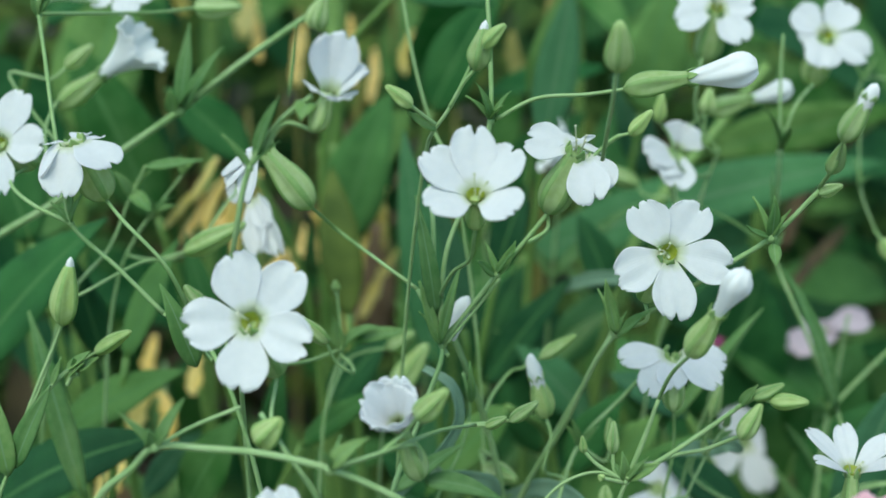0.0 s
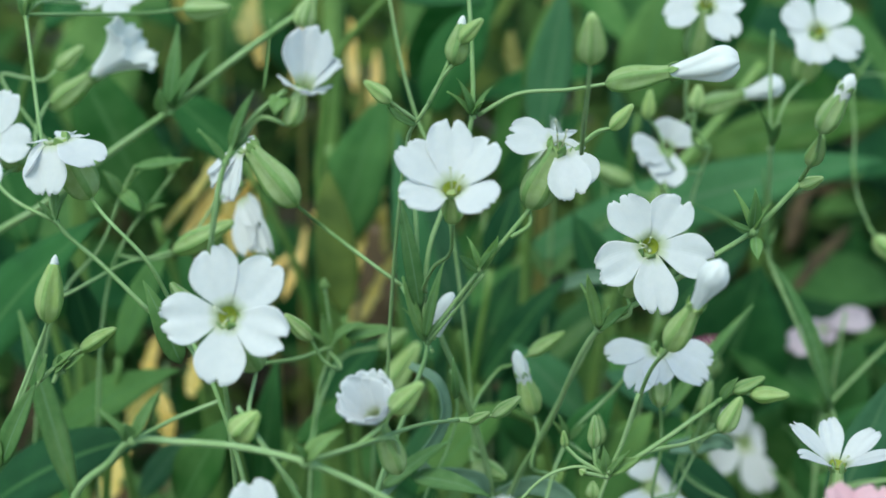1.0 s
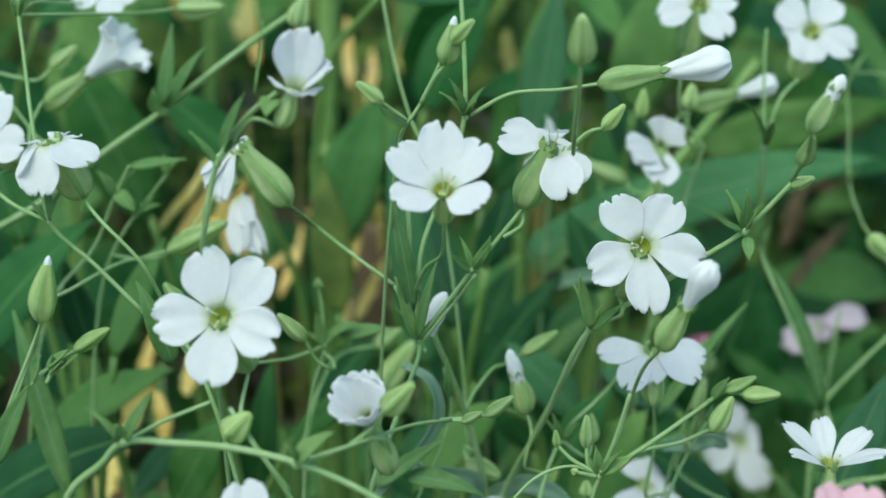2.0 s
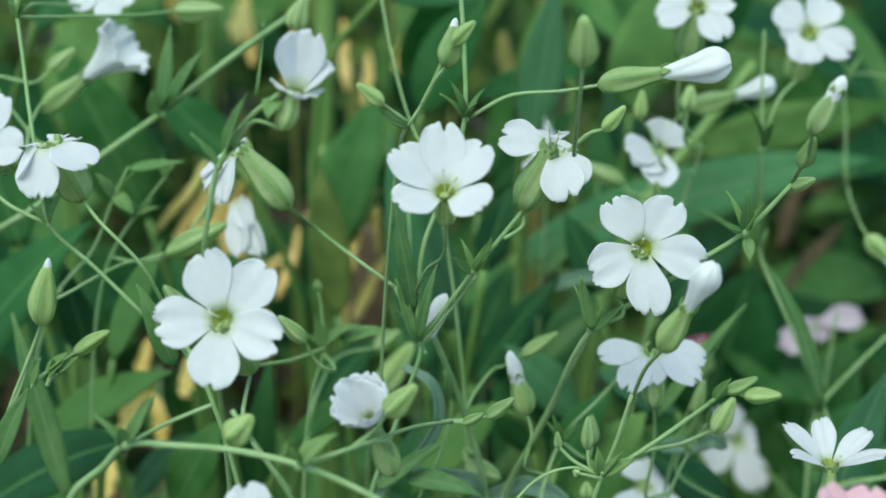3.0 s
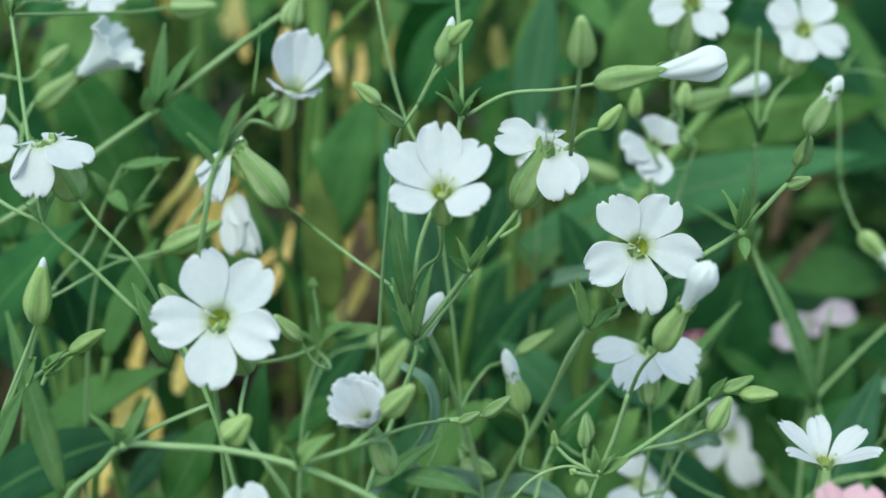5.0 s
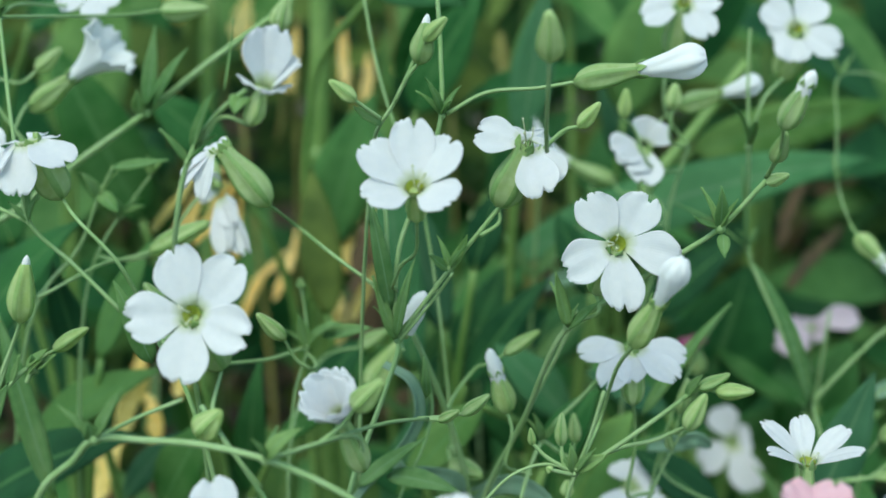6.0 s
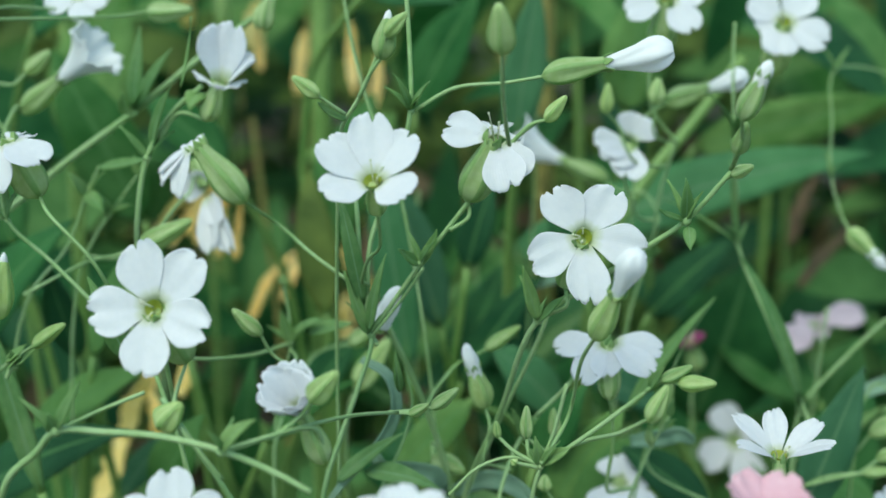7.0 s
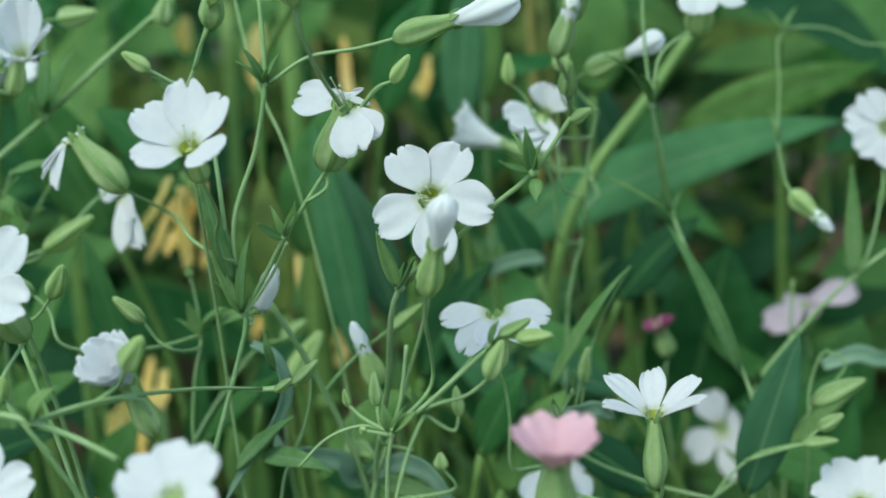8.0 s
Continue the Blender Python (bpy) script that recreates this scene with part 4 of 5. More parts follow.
stem([(-0.0823, 0.2086, 0.3936), (-0.0807, 0.2099, 0.3987), (-0.077, 0.213, 0.41), (-0.0719, 0.2152, 0.4222), (-0.0702, 0.2152, 0.4261)], thick=0.00048, end=0.00033, leaves=[((-0.0791, 0.2104, 0.4003), (-0.0709, 0.2097, 0.417), 0.0058), ((-0.0802, 0.2099, 0.3987), (-0.0833, 0.2118, 0.4173), 0.0062)])
stem([(-0.0778, 0.2127, 0.405), (-0.0748, 0.2135, 0.4121), (-0.0695, 0.215, 0.4177), (-0.0661, 0.2167, 0.4199)], root=False, thick=0.00043, end=0.00033, leaves=[((-0.0695, 0.2152, 0.4182), (-0.0642, 0.2132, 0.4224), 0.0028), ((-0.0722, 0.2143, 0.4152), (-0.07, 0.2138, 0.421), 0.0018)])
stem([(-0.0512, 0.2169, 0.4286), (-0.0602, 0.2192, 0.437), (-0.0687, 0.2212, 0.4447), (-0.0703, 0.2233, 0.4523), (-0.073, 0.2283, 0.4633), (-0.0763, 0.2363, 0.4741), (-0.0793, 0.2437, 0.4821), (-0.0804, 0.2472, 0.4874)], root=False, thick=0.00043, end=0.00033, leaves=[((-0.0687, 0.2212, 0.4447), (-0.0688, 0.2224, 0.4568), 0.0016), ((-0.0791, 0.2434, 0.481), (-0.0802, 0.2423, 0.4846), 0.0020), ((-0.0791, 0.2434, 0.481), (-0.0761, 0.2422, 0.4844), 0.0020)], nodes=[(-0.0687, 0.2212, 0.4447), (-0.0791, 0.2434, 0.481)])
stem([(-0.0375, 0.2075, 0.4168), (-0.045, 0.2143, 0.4264), (-0.0512, 0.2169, 0.4286)], thick=0.00048, end=0.00043, leaves=[((-0.0443, 0.2106, 0.4205), (-0.0501, 0.2107, 0.4363), 0.0056)])
stem([(-0.0005, 0.2326, 0.3827), (0.0043, 0.2353, 0.3929), (0.0064, 0.2375, 0.401), (0.0049, 0.2396, 0.409)], thick=0.00033, end=0.00027, material=STEM_BLUE, leaves=[((-0.0086, 0.2286, 0.3872), (0.0053, 0.2275, 0.3984), 0.0044), ((-0.0028, 0.2292, 0.3894), (0.0131, 0.2227, 0.3883), 0.0056)])
stem([(0.1496, 0.3349, 0.4177), (0.1435, 0.3416, 0.4505), (0.1348, 0.3408, 0.4533), (0.1262, 0.3404, 0.4579), (0.1143, 0.3363, 0.4582), (0.112, 0.3268, 0.4457), (0.11, 0.3161, 0.4327), (0.1097, 0.3017, 0.425)], thick=0.00036, end=0.00024, nodes=[(0.1143, 0.3363, 0.4582), (0.11, 0.3161, 0.4327)])
stem([(0.0868, 0.2614, 0.3628), (0.0968, 0.2632, 0.372), (0.1063, 0.2613, 0.3748), (0.1133, 0.2606, 0.3757)], thick=0.00038, end=0.00027)
stem([(0.0974, 0.2893, 0.3497), (0.0987, 0.2936, 0.3671), (0.1003, 0.2951, 0.3768), (0.1108, 0.2986, 0.3885), (0.1245, 0.3017, 0.4007), (0.1378, 0.3039, 0.4095)], thick=0.0006, end=0.00048, leaves=[((0.1245, 0.3017, 0.4007), (0.1254, 0.3039, 0.4273), 0.0052), ((0.1003, 0.2951, 0.3768), (0.1008, 0.2924, 0.3828), 0.0024)], nodes=[(0.0999, 0.295, 0.3768), (0.1247, 0.3017, 0.4007)])
stem([(0.0146, 0.2431, 0.3727), (0.012, 0.2394, 0.3897), (0.0075, 0.2351, 0.4062), (0.0024, 0.2314, 0.4206)], thick=0.00085, end=0.0006, leaves=[((0.0148, 0.2444, 0.378), (0.0336, 0.2404, 0.3739), 0.0052)], nodes=[(0.0135, 0.244, 0.3775)])
stem([(0.023, 0.2279, 0.3773), (0.0294, 0.2381, 0.3938), (0.039, 0.2419, 0.4033), (0.0478, 0.2419, 0.4145)], thick=0.00048, end=0.00038, leaves=[((0.0292, 0.2379, 0.3935), (0.0272, 0.2352, 0.401), 0.0024), ((0.0297, 0.2381, 0.3938), (0.0331, 0.2356, 0.3986), 0.0022)], nodes=[(0.0294, 0.238, 0.3935)])
stem([(0.0155, 0.2392, 0.3732), (0.0233, 0.239, 0.3935), (0.0325, 0.2333, 0.4157), (0.0353, 0.2306, 0.4244)], thick=0.00048, end=0.00038)
stem([(0.0567, 0.2967, 0.402), (0.0617, 0.2963, 0.419), (0.0637, 0.295, 0.4343), (0.067, 0.2933, 0.4466)], thick=0.00048, end=0.00038, leaves=[((0.0616, 0.2957, 0.4163), (0.0639, 0.2917, 0.4199), 0.0040)], nodes=[(0.0616, 0.2957, 0.4163)])
stem([(0.0579, 0.2593, 0.3839), (0.0662, 0.2618, 0.4063), (0.0726, 0.2631, 0.4161)], thick=0.00054, end=0.00016, leaves=[((0.0532, 0.26, 0.3903), (0.0726, 0.2631, 0.4161), 0.0042)])

# ---- large leaves ----
large_leaf((0.0258, 0.3664, 0.3993), (0.1344, 0.3664, 0.4301), 0.0192, face=(0.1, -0.75, 0.65), arch=0.1, material=LEAF_BLUE, label='long bluish green leaf with a pale worn tip')
large_leaf((-0.1195, 0.2858, 0.3884), (-0.0798, 0.2837, 0.4304), 0.0173)
large_leaf((-0.1055, 0.264, 0.3646), (-0.0623, 0.2592, 0.3856), 0.0146, arch=0.14)
large_leaf((-0.0939, 0.2777, 0.3774), (-0.0609, 0.2743, 0.3955), 0.0110)
large_leaf((-0.0014, 0.3148, 0.3804), (-0.011, 0.3269, 0.4451), 0.0111, material=LEAF_BLUE, arch=0.03)
large_leaf((-0.0333, 0.3768, 0.3992), (-0.0166, 0.3797, 0.4487), 0.0197)
large_leaf((-0.0129, 0.3367, 0.4816), (0.013, 0.3306, 0.4781), 0.0091, arch=0.05)
large_leaf((0.0280, 0.3369, 0.4409), (0.0345, 0.3379, 0.4833), 0.0115, arch=0.03, material=LEAF_BLUE)
large_leaf((0.0296, 0.3248, 0.3522), (0.0234, 0.3273, 0.3884), 0.0202)
large_leaf((0.0847, 0.372, 0.3428), (0.1003, 0.3705, 0.3953), 0.0346, face=(0.1, -0.9, 0.4))
large_leaf((0.0433, 0.2767, 0.3542), (0.0631, 0.2762, 0.3796), 0.0140)
large_leaf((-0.0854, 0.3548, 0.4139), (-0.1079, 0.3533, 0.4661), 0.0207)
large_leaf((-0.0551, 0.3395, 0.4341), (-0.0775, 0.3377, 0.4544), 0.0135)
large_leaf((0.0122, 0.3233, 0.3737), (0.0351, 0.3215, 0.4056), 0.0095)
large_leaf((0.0325, 0.2849, 0.3657), (0.0455, 0.2855, 0.387), 0.0100)
large_leaf((-0.034, 0.2772, 0.3754), (-0.0106, 0.2716, 0.3932), 0.0062)
large_leaf((-0.0618, 0.2732, 0.3606), (-0.0485, 0.2742, 0.3834), 0.0124)
large_leaf((0.0889, 0.4146, 0.4244), (0.1497, 0.3987, 0.4424), 0.0162, face=(0.1, -0.95, 0.25))
large_leaf((-0.1177, 0.3651, 0.4716), (-0.0933, 0.3583, 0.4849), 0.0198)
large_leaf((0.0671, 0.3473, 0.3861), (0.0913, 0.3482, 0.4086), 0.0118)
# this leaf takes the darkened leaf colour, so its place looks shaded
large_leaf((-0.0263, 0.3283, 0.3923), (-0.0323, 0.344, 0.4315), 0.0113, material=LEAF_SHADED)
large_leaf((-0.0535, 0.2826, 0.3956), (-0.0632, 0.2905, 0.4252), 0.0064)
large_leaf((-0.0751, 0.2751, 0.3984), (-0.0638, 0.2863, 0.4248), 0.0071)
large_leaf((-0.0466, 0.3013, 0.3496), (-0.0414, 0.3014, 0.3886), 0.0084)
large_leaf((-0.1109, 0.3188, 0.4147), (-0.1247, 0.3291, 0.4532), 0.0169)
large_leaf((0.0147, 0.3172, 0.4088), (0.0221, 0.3192, 0.4319), 0.0091)
large_leaf((0.0467, 0.3252, 0.4), (0.0368, 0.327, 0.4222), 0.0100)
large_leaf((0.1096, 0.3279, 0.3327), (0.1274, 0.3272, 0.3688), 0.0247)
large_leaf((0.124, 0.3926, 0.3225), (0.142, 0.3946, 0.3626), 0.0250)
large_leaf((0.0162, 0.2797, 0.3848), (-0.0032, 0.2648, 0.3679), 0.0096)
large_leaf((-0.0297, 0.3077, 0.3733), (-0.0142, 0.3087, 0.3924), 0.0107)
large_leaf((-0.0043, 0.388, 0.4412), (0.0169, 0.3876, 0.4785), 0.0179)
large_leaf((0.0626, 0.388, 0.4412), (0.0699, 0.3886, 0.4819), 0.0197)
large_leaf((-0.0855, 0.292, 0.3921), (-0.0897, 0.2887, 0.4185), 0.0085)
large_leaf((0.0600, 0.3077, 0.3683), (0.0478, 0.314, 0.391), 0.0169)
large_leaf((-0.0759, 0.2389, 0.3794), (-0.0867, 0.2455, 0.4195), 0.0051, face=(0.3, -0.9, 0.3), material=BRACT)
large_leaf((-0.1188, 0.3977, 0.4275), (-0.1033, 0.4138, 0.4852), 0.0292, material=LEAF)
large_leaf((0.0062, 0.3314, 0.3871), (-0.0081, 0.3395, 0.4318), 0.0128, material=LEAF_BLUE, arch=0.03)
large_leaf((0.0373, 0.2829, 0.3572), (0.0549, 0.2862, 0.3808), 0.0124)
large_leaf((0.0292, 0.3847, 0.4423), (0.035, 0.3837, 0.4782), 0.0104)

# broad leaves between the stems
large_leaf((0.0416, 0.3174, 0.3651), (0.0202, 0.317, 0.3878), 0.0124, arch=0.06, fat=0.48, material=LEAF_BLUE, label="broad soft bluish green leaf among the stems")
large_leaf((0.0661, 0.3058, 0.3723), (0.0443, 0.3032, 0.3847), 0.0091, arch=0.06, fat=0.48, material=LEAF_BLUE, label="broad soft bluish green leaf among the stems")
large_leaf((0.0353, 0.304, 0.3467), (0.0513, 0.3024, 0.3714), 0.0107, arch=0.06, fat=0.48, material=LEAF, label="broad soft green leaf among the stems")
large_leaf((0.0742, 0.2705, 0.3604), (0.0532, 0.2713, 0.3765), 0.0104, arch=0.06, fat=0.48, material=LEAF, label="broad soft green leaf among the stems")
large_leaf((0.0068, 0.3535, 0.3566), (0.0251, 0.3572, 0.4), 0.0146, arch=0.06, fat=0.48, material=LEAF, label="broad soft green leaf among the stems")
large_leaf((0.0356, 0.3657, 0.3631), (0.0525, 0.3625, 0.3902), 0.0132, arch=0.06, fat=0.48, material=LEAF_BLUE, label="broad soft bluish green leaf among the stems")
large_leaf((0.0007, 0.305, 0.3464), (-0.0172, 0.301, 0.3633), 0.0092, arch=0.06, fat=0.48, material=LEAF, label="broad soft green leaf among the stems")
large_leaf((-0.0112, 0.321, 0.3348), (0.0021, 0.3256, 0.3678), 0.0097, arch=0.06, fat=0.48, material=LEAF_BLUE, label="broad soft bluish green leaf among the stems")
large_leaf((-0.04, 0.3277, 0.3315), (-0.0472, 0.3286, 0.3598), 0.0117, arch=0.06, fat=0.48, material=LEAF, label="broad soft green leaf among the stems")
large_leaf((0.1226, 0.366, 0.3511), (0.0867, 0.3734, 0.3755), 0.0204, arch=0.06, fat=0.48, material=LEAF, label="broad soft green leaf among the stems")
large_leaf((0.0185, 0.4017, 0.4124), (0.0457, 0.3949, 0.4399), 0.0149, arch=0.06, fat=0.48, material=LEAF, label="broad soft green leaf among the stems")
large_leaf((0.121, 0.2971, 0.35), (0.0994, 0.2969, 0.3583), 0.0110, arch=0.06, fat=0.48, material=LEAF, label="broad soft green leaf among the stems")
large_leaf((-0.027, 0.4016, 0.4184), (-0.0112, 0.3962, 0.4401), 0.0167, arch=0.06, fat=0.48, material=LEAF, label="broad soft green leaf among the stems")
large_leaf((-0.0786, 0.2951, 0.3515), (-0.0628, 0.2967, 0.3702), 0.0077, arch=0.06, fat=0.48, material=LEAF_BLUE, label="broad soft bluish green leaf among the stems")
large_leaf((0.0686, 0.4084, 0.4166), (0.0558, 0.4055, 0.4514), 0.0133, arch=0.06, fat=0.48, material=LEAF_BLUE, label="broad soft bluish green leaf among the stems")

large_leaf((-0.0345, 0.3990, 0.4010), (-0.0142, 0.3990, 0.4245), 0.0125, face=(0.2, -0.8, 0.6), arch=-0.05, fold=0.45, fat=0.4, root=False, material=LEAF, label="yellow-green leaf clasping the thick stalk")

large_leaf((0.0945, 0.2653, 0.3620), (0.1079, 0.2694, 0.3975), 0.0105, arch=0.05, fold=0.3, root=False, material=LEAF_BLUE, label="pointed blue-green leaf rising from a flower stem")

# ---- curled leaves ----
curled_leaf([(-0.0031, 0.2327, 0.4123), (0.0023, 0.2299, 0.4099), (0.0039, 0.2287, 0.4037), (0.001, 0.2287, 0.3966), (-0.0056, 0.2289, 0.3892), (-0.0144, 0.2308, 0.3771)], 0.0026)
curled_leaf([(0.0138, 0.244, 0.3772), (0.0116, 0.24, 0.3795), (0.0107, 0.2378, 0.3843), (0.0055, 0.2355, 0.3869), (0.0002, 0.2339, 0.3885), (-0.0015, 0.2346, 0.3928)], 0.0042)
curled_leaf([(0.0141, 0.2442, 0.3777), (0.0221, 0.2404, 0.3826), (0.0287, 0.2372, 0.3817), (0.0345, 0.2346, 0.3753)], 0.0042)
curled_leaf([(0.0535, 0.2528, 0.3859), (0.0598, 0.2502, 0.3881), (0.0635, 0.2491, 0.3894), (0.0674, 0.2511, 0.3864)], 0.004)
curled_leaf([(0.0323, 0.3236, 0.4015), (0.039, 0.3205, 0.4055), (0.0468, 0.319, 0.4066), (0.0497, 0.3191, 0.4052)], 0.004)
curled_leaf([(0.1165, 0.3014, 0.3787), (0.1248, 0.3033, 0.3808), (0.1309, 0.3039, 0.379), (0.1385, 0.3054, 0.3798)], 0.0045)
stem([(0.1097, 0.2787, 0.3702), (0.1111, 0.2816, 0.3811), (0.1146, 0.2816, 0.3888), (0.1188, 0.2808, 0.3859), (0.1160, 0.2797, 0.3818)], thick=0.0004, end=0.00025, label='thin green tendril curling beside the stems', name='tendril')
stem([(-0.0674, 0.215, 0.4174), (-0.0685, 0.2148, 0.417), (-0.0695, 0.2143, 0.4152)], root=False, thick=0.0007, end=0.0004, leaves=[((-0.0674, 0.2151, 0.4178), (-0.0628, 0.2129, 0.4213), 0.0030), ((-0.0679, 0.2151, 0.418), (-0.0679, 0.2138, 0.421), 0.0020), ((-0.069, 0.2148, 0.417), (-0.0658, 0.2135, 0.4198), 0.0026)])
stem([(-0.0734, 0.2666, 0.4207), (-0.0687, 0.2683, 0.4309), (-0.0652, 0.2685, 0.4355), (-0.0577, 0.2689, 0.4449)], thick=0.0005, end=0.0003, leaves=[((-0.0656, 0.2684, 0.4351), (-0.0672, 0.2657, 0.4407), 0.0034), ((-0.0651, 0.2685, 0.4356), (-0.0584, 0.263, 0.4385), 0.0036), ((-0.0577, 0.2689, 0.4449), (-0.0541, 0.2656, 0.4482), 0.0030), ((-0.058, 0.2688, 0.4444), (-0.0583, 0.268, 0.4492), 0.0026)], nodes=[(-0.0656, 0.2684, 0.4351)])
stem([(-0.0262, 0.2504, 0.3852), (-0.0244, 0.2521, 0.3994), (-0.0216, 0.2526, 0.4092), (-0.0226, 0.2541, 0.4225)], thick=0.0005, end=0.0003, leaves=[((-0.0216, 0.2526, 0.4092), (-0.0231, 0.2507, 0.4174), 0.0036), ((-0.0213, 0.2527, 0.4094), (-0.0131, 0.2484, 0.4161), 0.0048), ((-0.0179, 0.2514, 0.412), (-0.0068, 0.2482, 0.4151), 0.0046)], nodes=[(-0.0216, 0.2526, 0.4092)])
stem([(-0.0835, 0.2599, 0.4168), (-0.0733, 0.2614, 0.4295), (-0.0683, 0.2624, 0.4409), (-0.0645, 0.2622, 0.4478)], thick=0.0005, end=0.0003, leaves=[((-0.0683, 0.2624, 0.4409), (-0.0713, 0.2598, 0.447), 0.0036), ((-0.0679, 0.2626, 0.4415), (-0.062, 0.2557, 0.4386), 0.0044), ((-0.0645, 0.2621, 0.4473), (-0.0508, 0.2568, 0.45), 0.0040)], nodes=[(-0.0683, 0.2624, 0.4409)])
stem([(0.0511, 0.2387, 0.3758), (0.0566, 0.2396, 0.3906), (0.06, 0.2385, 0.3979)], thick=0.00042, end=0.00028, leaves=[((0.0566, 0.2396, 0.3906), (0.0555, 0.238, 0.3964), 0.0020), ((0.0583, 0.2395, 0.3939), (0.0613, 0.2364, 0.398), 0.0022), ((0.06, 0.2385, 0.3979), (0.0606, 0.2375, 0.4021), 0.0020)])
bud((0.0565, 0.2388, 0.3913), (-0.266, -0.022, 0.964), long=0.0038, wide=0.0019, stalk=[(0.0568, 0.2395, 0.3903)])
bud((-0.0226, 0.254, 0.4221), (-0.048, -0.159, 0.986), long=0.0025, wide=0.0022, stalk=[(-0.0226, 0.2537, 0.4211)])

# ---- stalks and dry grass behind ----


def stalk(foot, top, thick, label, material, name="green_stalk", category="stalk", group="stalks"):
    foot, top = Vector(foot), Vector(top)
    ob = thing(name, foot, label, category, group)
    bend = Vector((random.uniform(-0.006, 0.006), random.uniform(-0.006, 0.006), 0))
    pts = smooth([foot, foot.lerp(top, 0.35) + bend, foot.lerp(top, 0.7) - bend * 0.6, top])
    part("stalk", tube(bmesh.new(), pts, thick, thick * 0.75, 9), material, ob)
    for s in (0.45, 0.62, 0.8):
        bm = bmesh.new()
        bmesh.ops.create_icosphere(bm, subdivisions=2, radius=thick * 1.12, matrix=Matrix.Translation(pts[int(s * (len(pts) - 1))]))
        part("node", bm, material, ob)
    return ob


def straw(foot, top, width, label="dry golden straw blade bent among the green stalks", material=None):
    """A torn strip of dry grass: kinked once, ragged along its edges, blunt at both ends."""
    ob = thing("dry_grass", foot, label, "dry grass", "dry grass")
    foot, top = Vector(foot), Vector(top)
    way = (top - foot).normalized()
    face = Vector((random.uniform(-0.5, 0.5), -1, 0.3))
    face = (face - way * face.dot(way)).normalized()
    side, long = way.cross(face), (top - foot).length
    kink, knee, twist = random.uniform(-0.12, 0.12) * long, random.uniform(0.35, 0.65), random.uniform(-1.2, 1.2)
    rows = []
    for i in range(13):
        s = i / 12
        off = kink * (s / knee if s < knee else (1 - s) / (1 - knee))
        lean = side * math.cos(twist * s) + face * math.sin(twist * s)
        half = width / 2 * (0.22 + 0.78 * math.sin(math.pi * min(1, 0.08 + 0.9 * s)) ** 0.7)
        mid = foot + way * (long * s) + side * off + face * (0.35 * off)
        left, right = half * random.uniform(0.6, 1.15), half * random.uniform(0.6, 1.15)
        rows.append([mid - lean * left, mid - lean * (left * 0.4) - face * (0.15 * half), mid + lean * (right * 0.4), mid + lean * right + face * (0.3 * half)])
    part("blade", sheet(bmesh.new(), rows, 0.0004), material or STRAW, ob)
    return ob


straw((-0.0858, 0.3650, 0.4079), (-0.0680, 0.3655, 0.4314), 0.0037)
straw((-0.0811, 0.3657, 0.4031), (-0.0616, 0.3667, 0.4280), 0.0041)
straw((-0.0265, 0.3732, 0.3926), (-0.0176, 0.3760, 0.4192), 0.0049)
straw((-0.0381, 0.4252, 0.3867), (-0.0310, 0.4311, 0.4088), 0.0030)
straw((-0.0590, 0.4799, 0.4367), (-0.0565, 0.4864, 0.4608), 0.0060)
straw((-0.0717, 0.4724, 0.4468), (-0.0726, 0.4771, 0.4646), 0.0054)
straw((-0.0364, 0.4799, 0.4365), (-0.0381, 0.4872, 0.4636), 0.0049)
straw((-0.0312, 0.4982, 0.4275), (-0.0295, 0.5041, 0.4495), 0.0046)
straw((-0.0748, 0.4372, 0.3545), (-0.0567, 0.4442, 0.3806), 0.0042)
straw((-0.0599, 0.4299, 0.3658), (-0.0512, 0.4368, 0.3911), 0.0040)
straw((-0.0967, 0.3518, 0.3442), (-0.0873, 0.3543, 0.3643), 0.0074)
straw((-0.1003, 0.3927, 0.3431), (-0.0989, 0.3978, 0.3616), 0.0058)
straw((-0.0381, 0.4129, 0.3797), (-0.0465, 0.4188, 0.4012), 0.0030)
straw((-0.0297, 0.4087, 0.3641), (-0.0158, 0.4153, 0.3883), 0.0049)
straw((-0.1034, 0.4870, 0.4631), (-0.1039, 0.4911, 0.4782), 0.0071)
straw((0.1357, 0.4597, 0.3614), (0.1576, 0.4663, 0.3855), 0.0057, "dry brown grass blade in the shade", BROWN)
straw((0.1303, 0.4541, 0.3788), (0.1411, 0.4612, 0.4053), 0.0057, "dry brown grass blade in the shade", BROWN)
straw((0.0281, 0.4405, 0.4442), (0.0238, 0.4455, 0.4621), 0.0072, "faded olive grass blade behind the leaves", OLIVE)
straw((-0.0054, 0.4701, 0.4385), (-0.0025, 0.4744, 0.4548), 0.0038)
straw((-0.0386, 0.4246, 0.3458), (-0.0357, 0.4306, 0.3685), 0.0078)
straw((-0.0205, 0.4149, 0.3870), (-0.0247, 0.4222, 0.4140), 0.0034)
straw((-0.0624, 0.3519, 0.4026), (-0.0614, 0.3523, 0.4282), 0.0057)
straw((-0.0575, 0.3526, 0.4021), (-0.0532, 0.3537, 0.4287), 0.0050)
straw((-0.0698, 0.3538, 0.4071), (-0.0544, 0.3553, 0.4276), 0.0044)
straw((-0.0720, 0.3559, 0.4089), (-0.0650, 0.3548, 0.4238), 0.0032)
straw((-0.0616, 0.3564, 0.4034), (-0.0592, 0.3563, 0.4258), 0.0037)
straw((-0.0821, 0.3428, 0.3443), (-0.0852, 0.3462, 0.3614), 0.0057)
straw((-0.0758, 0.3475, 0.3596), (-0.0741, 0.3506, 0.3715), 0.0057)
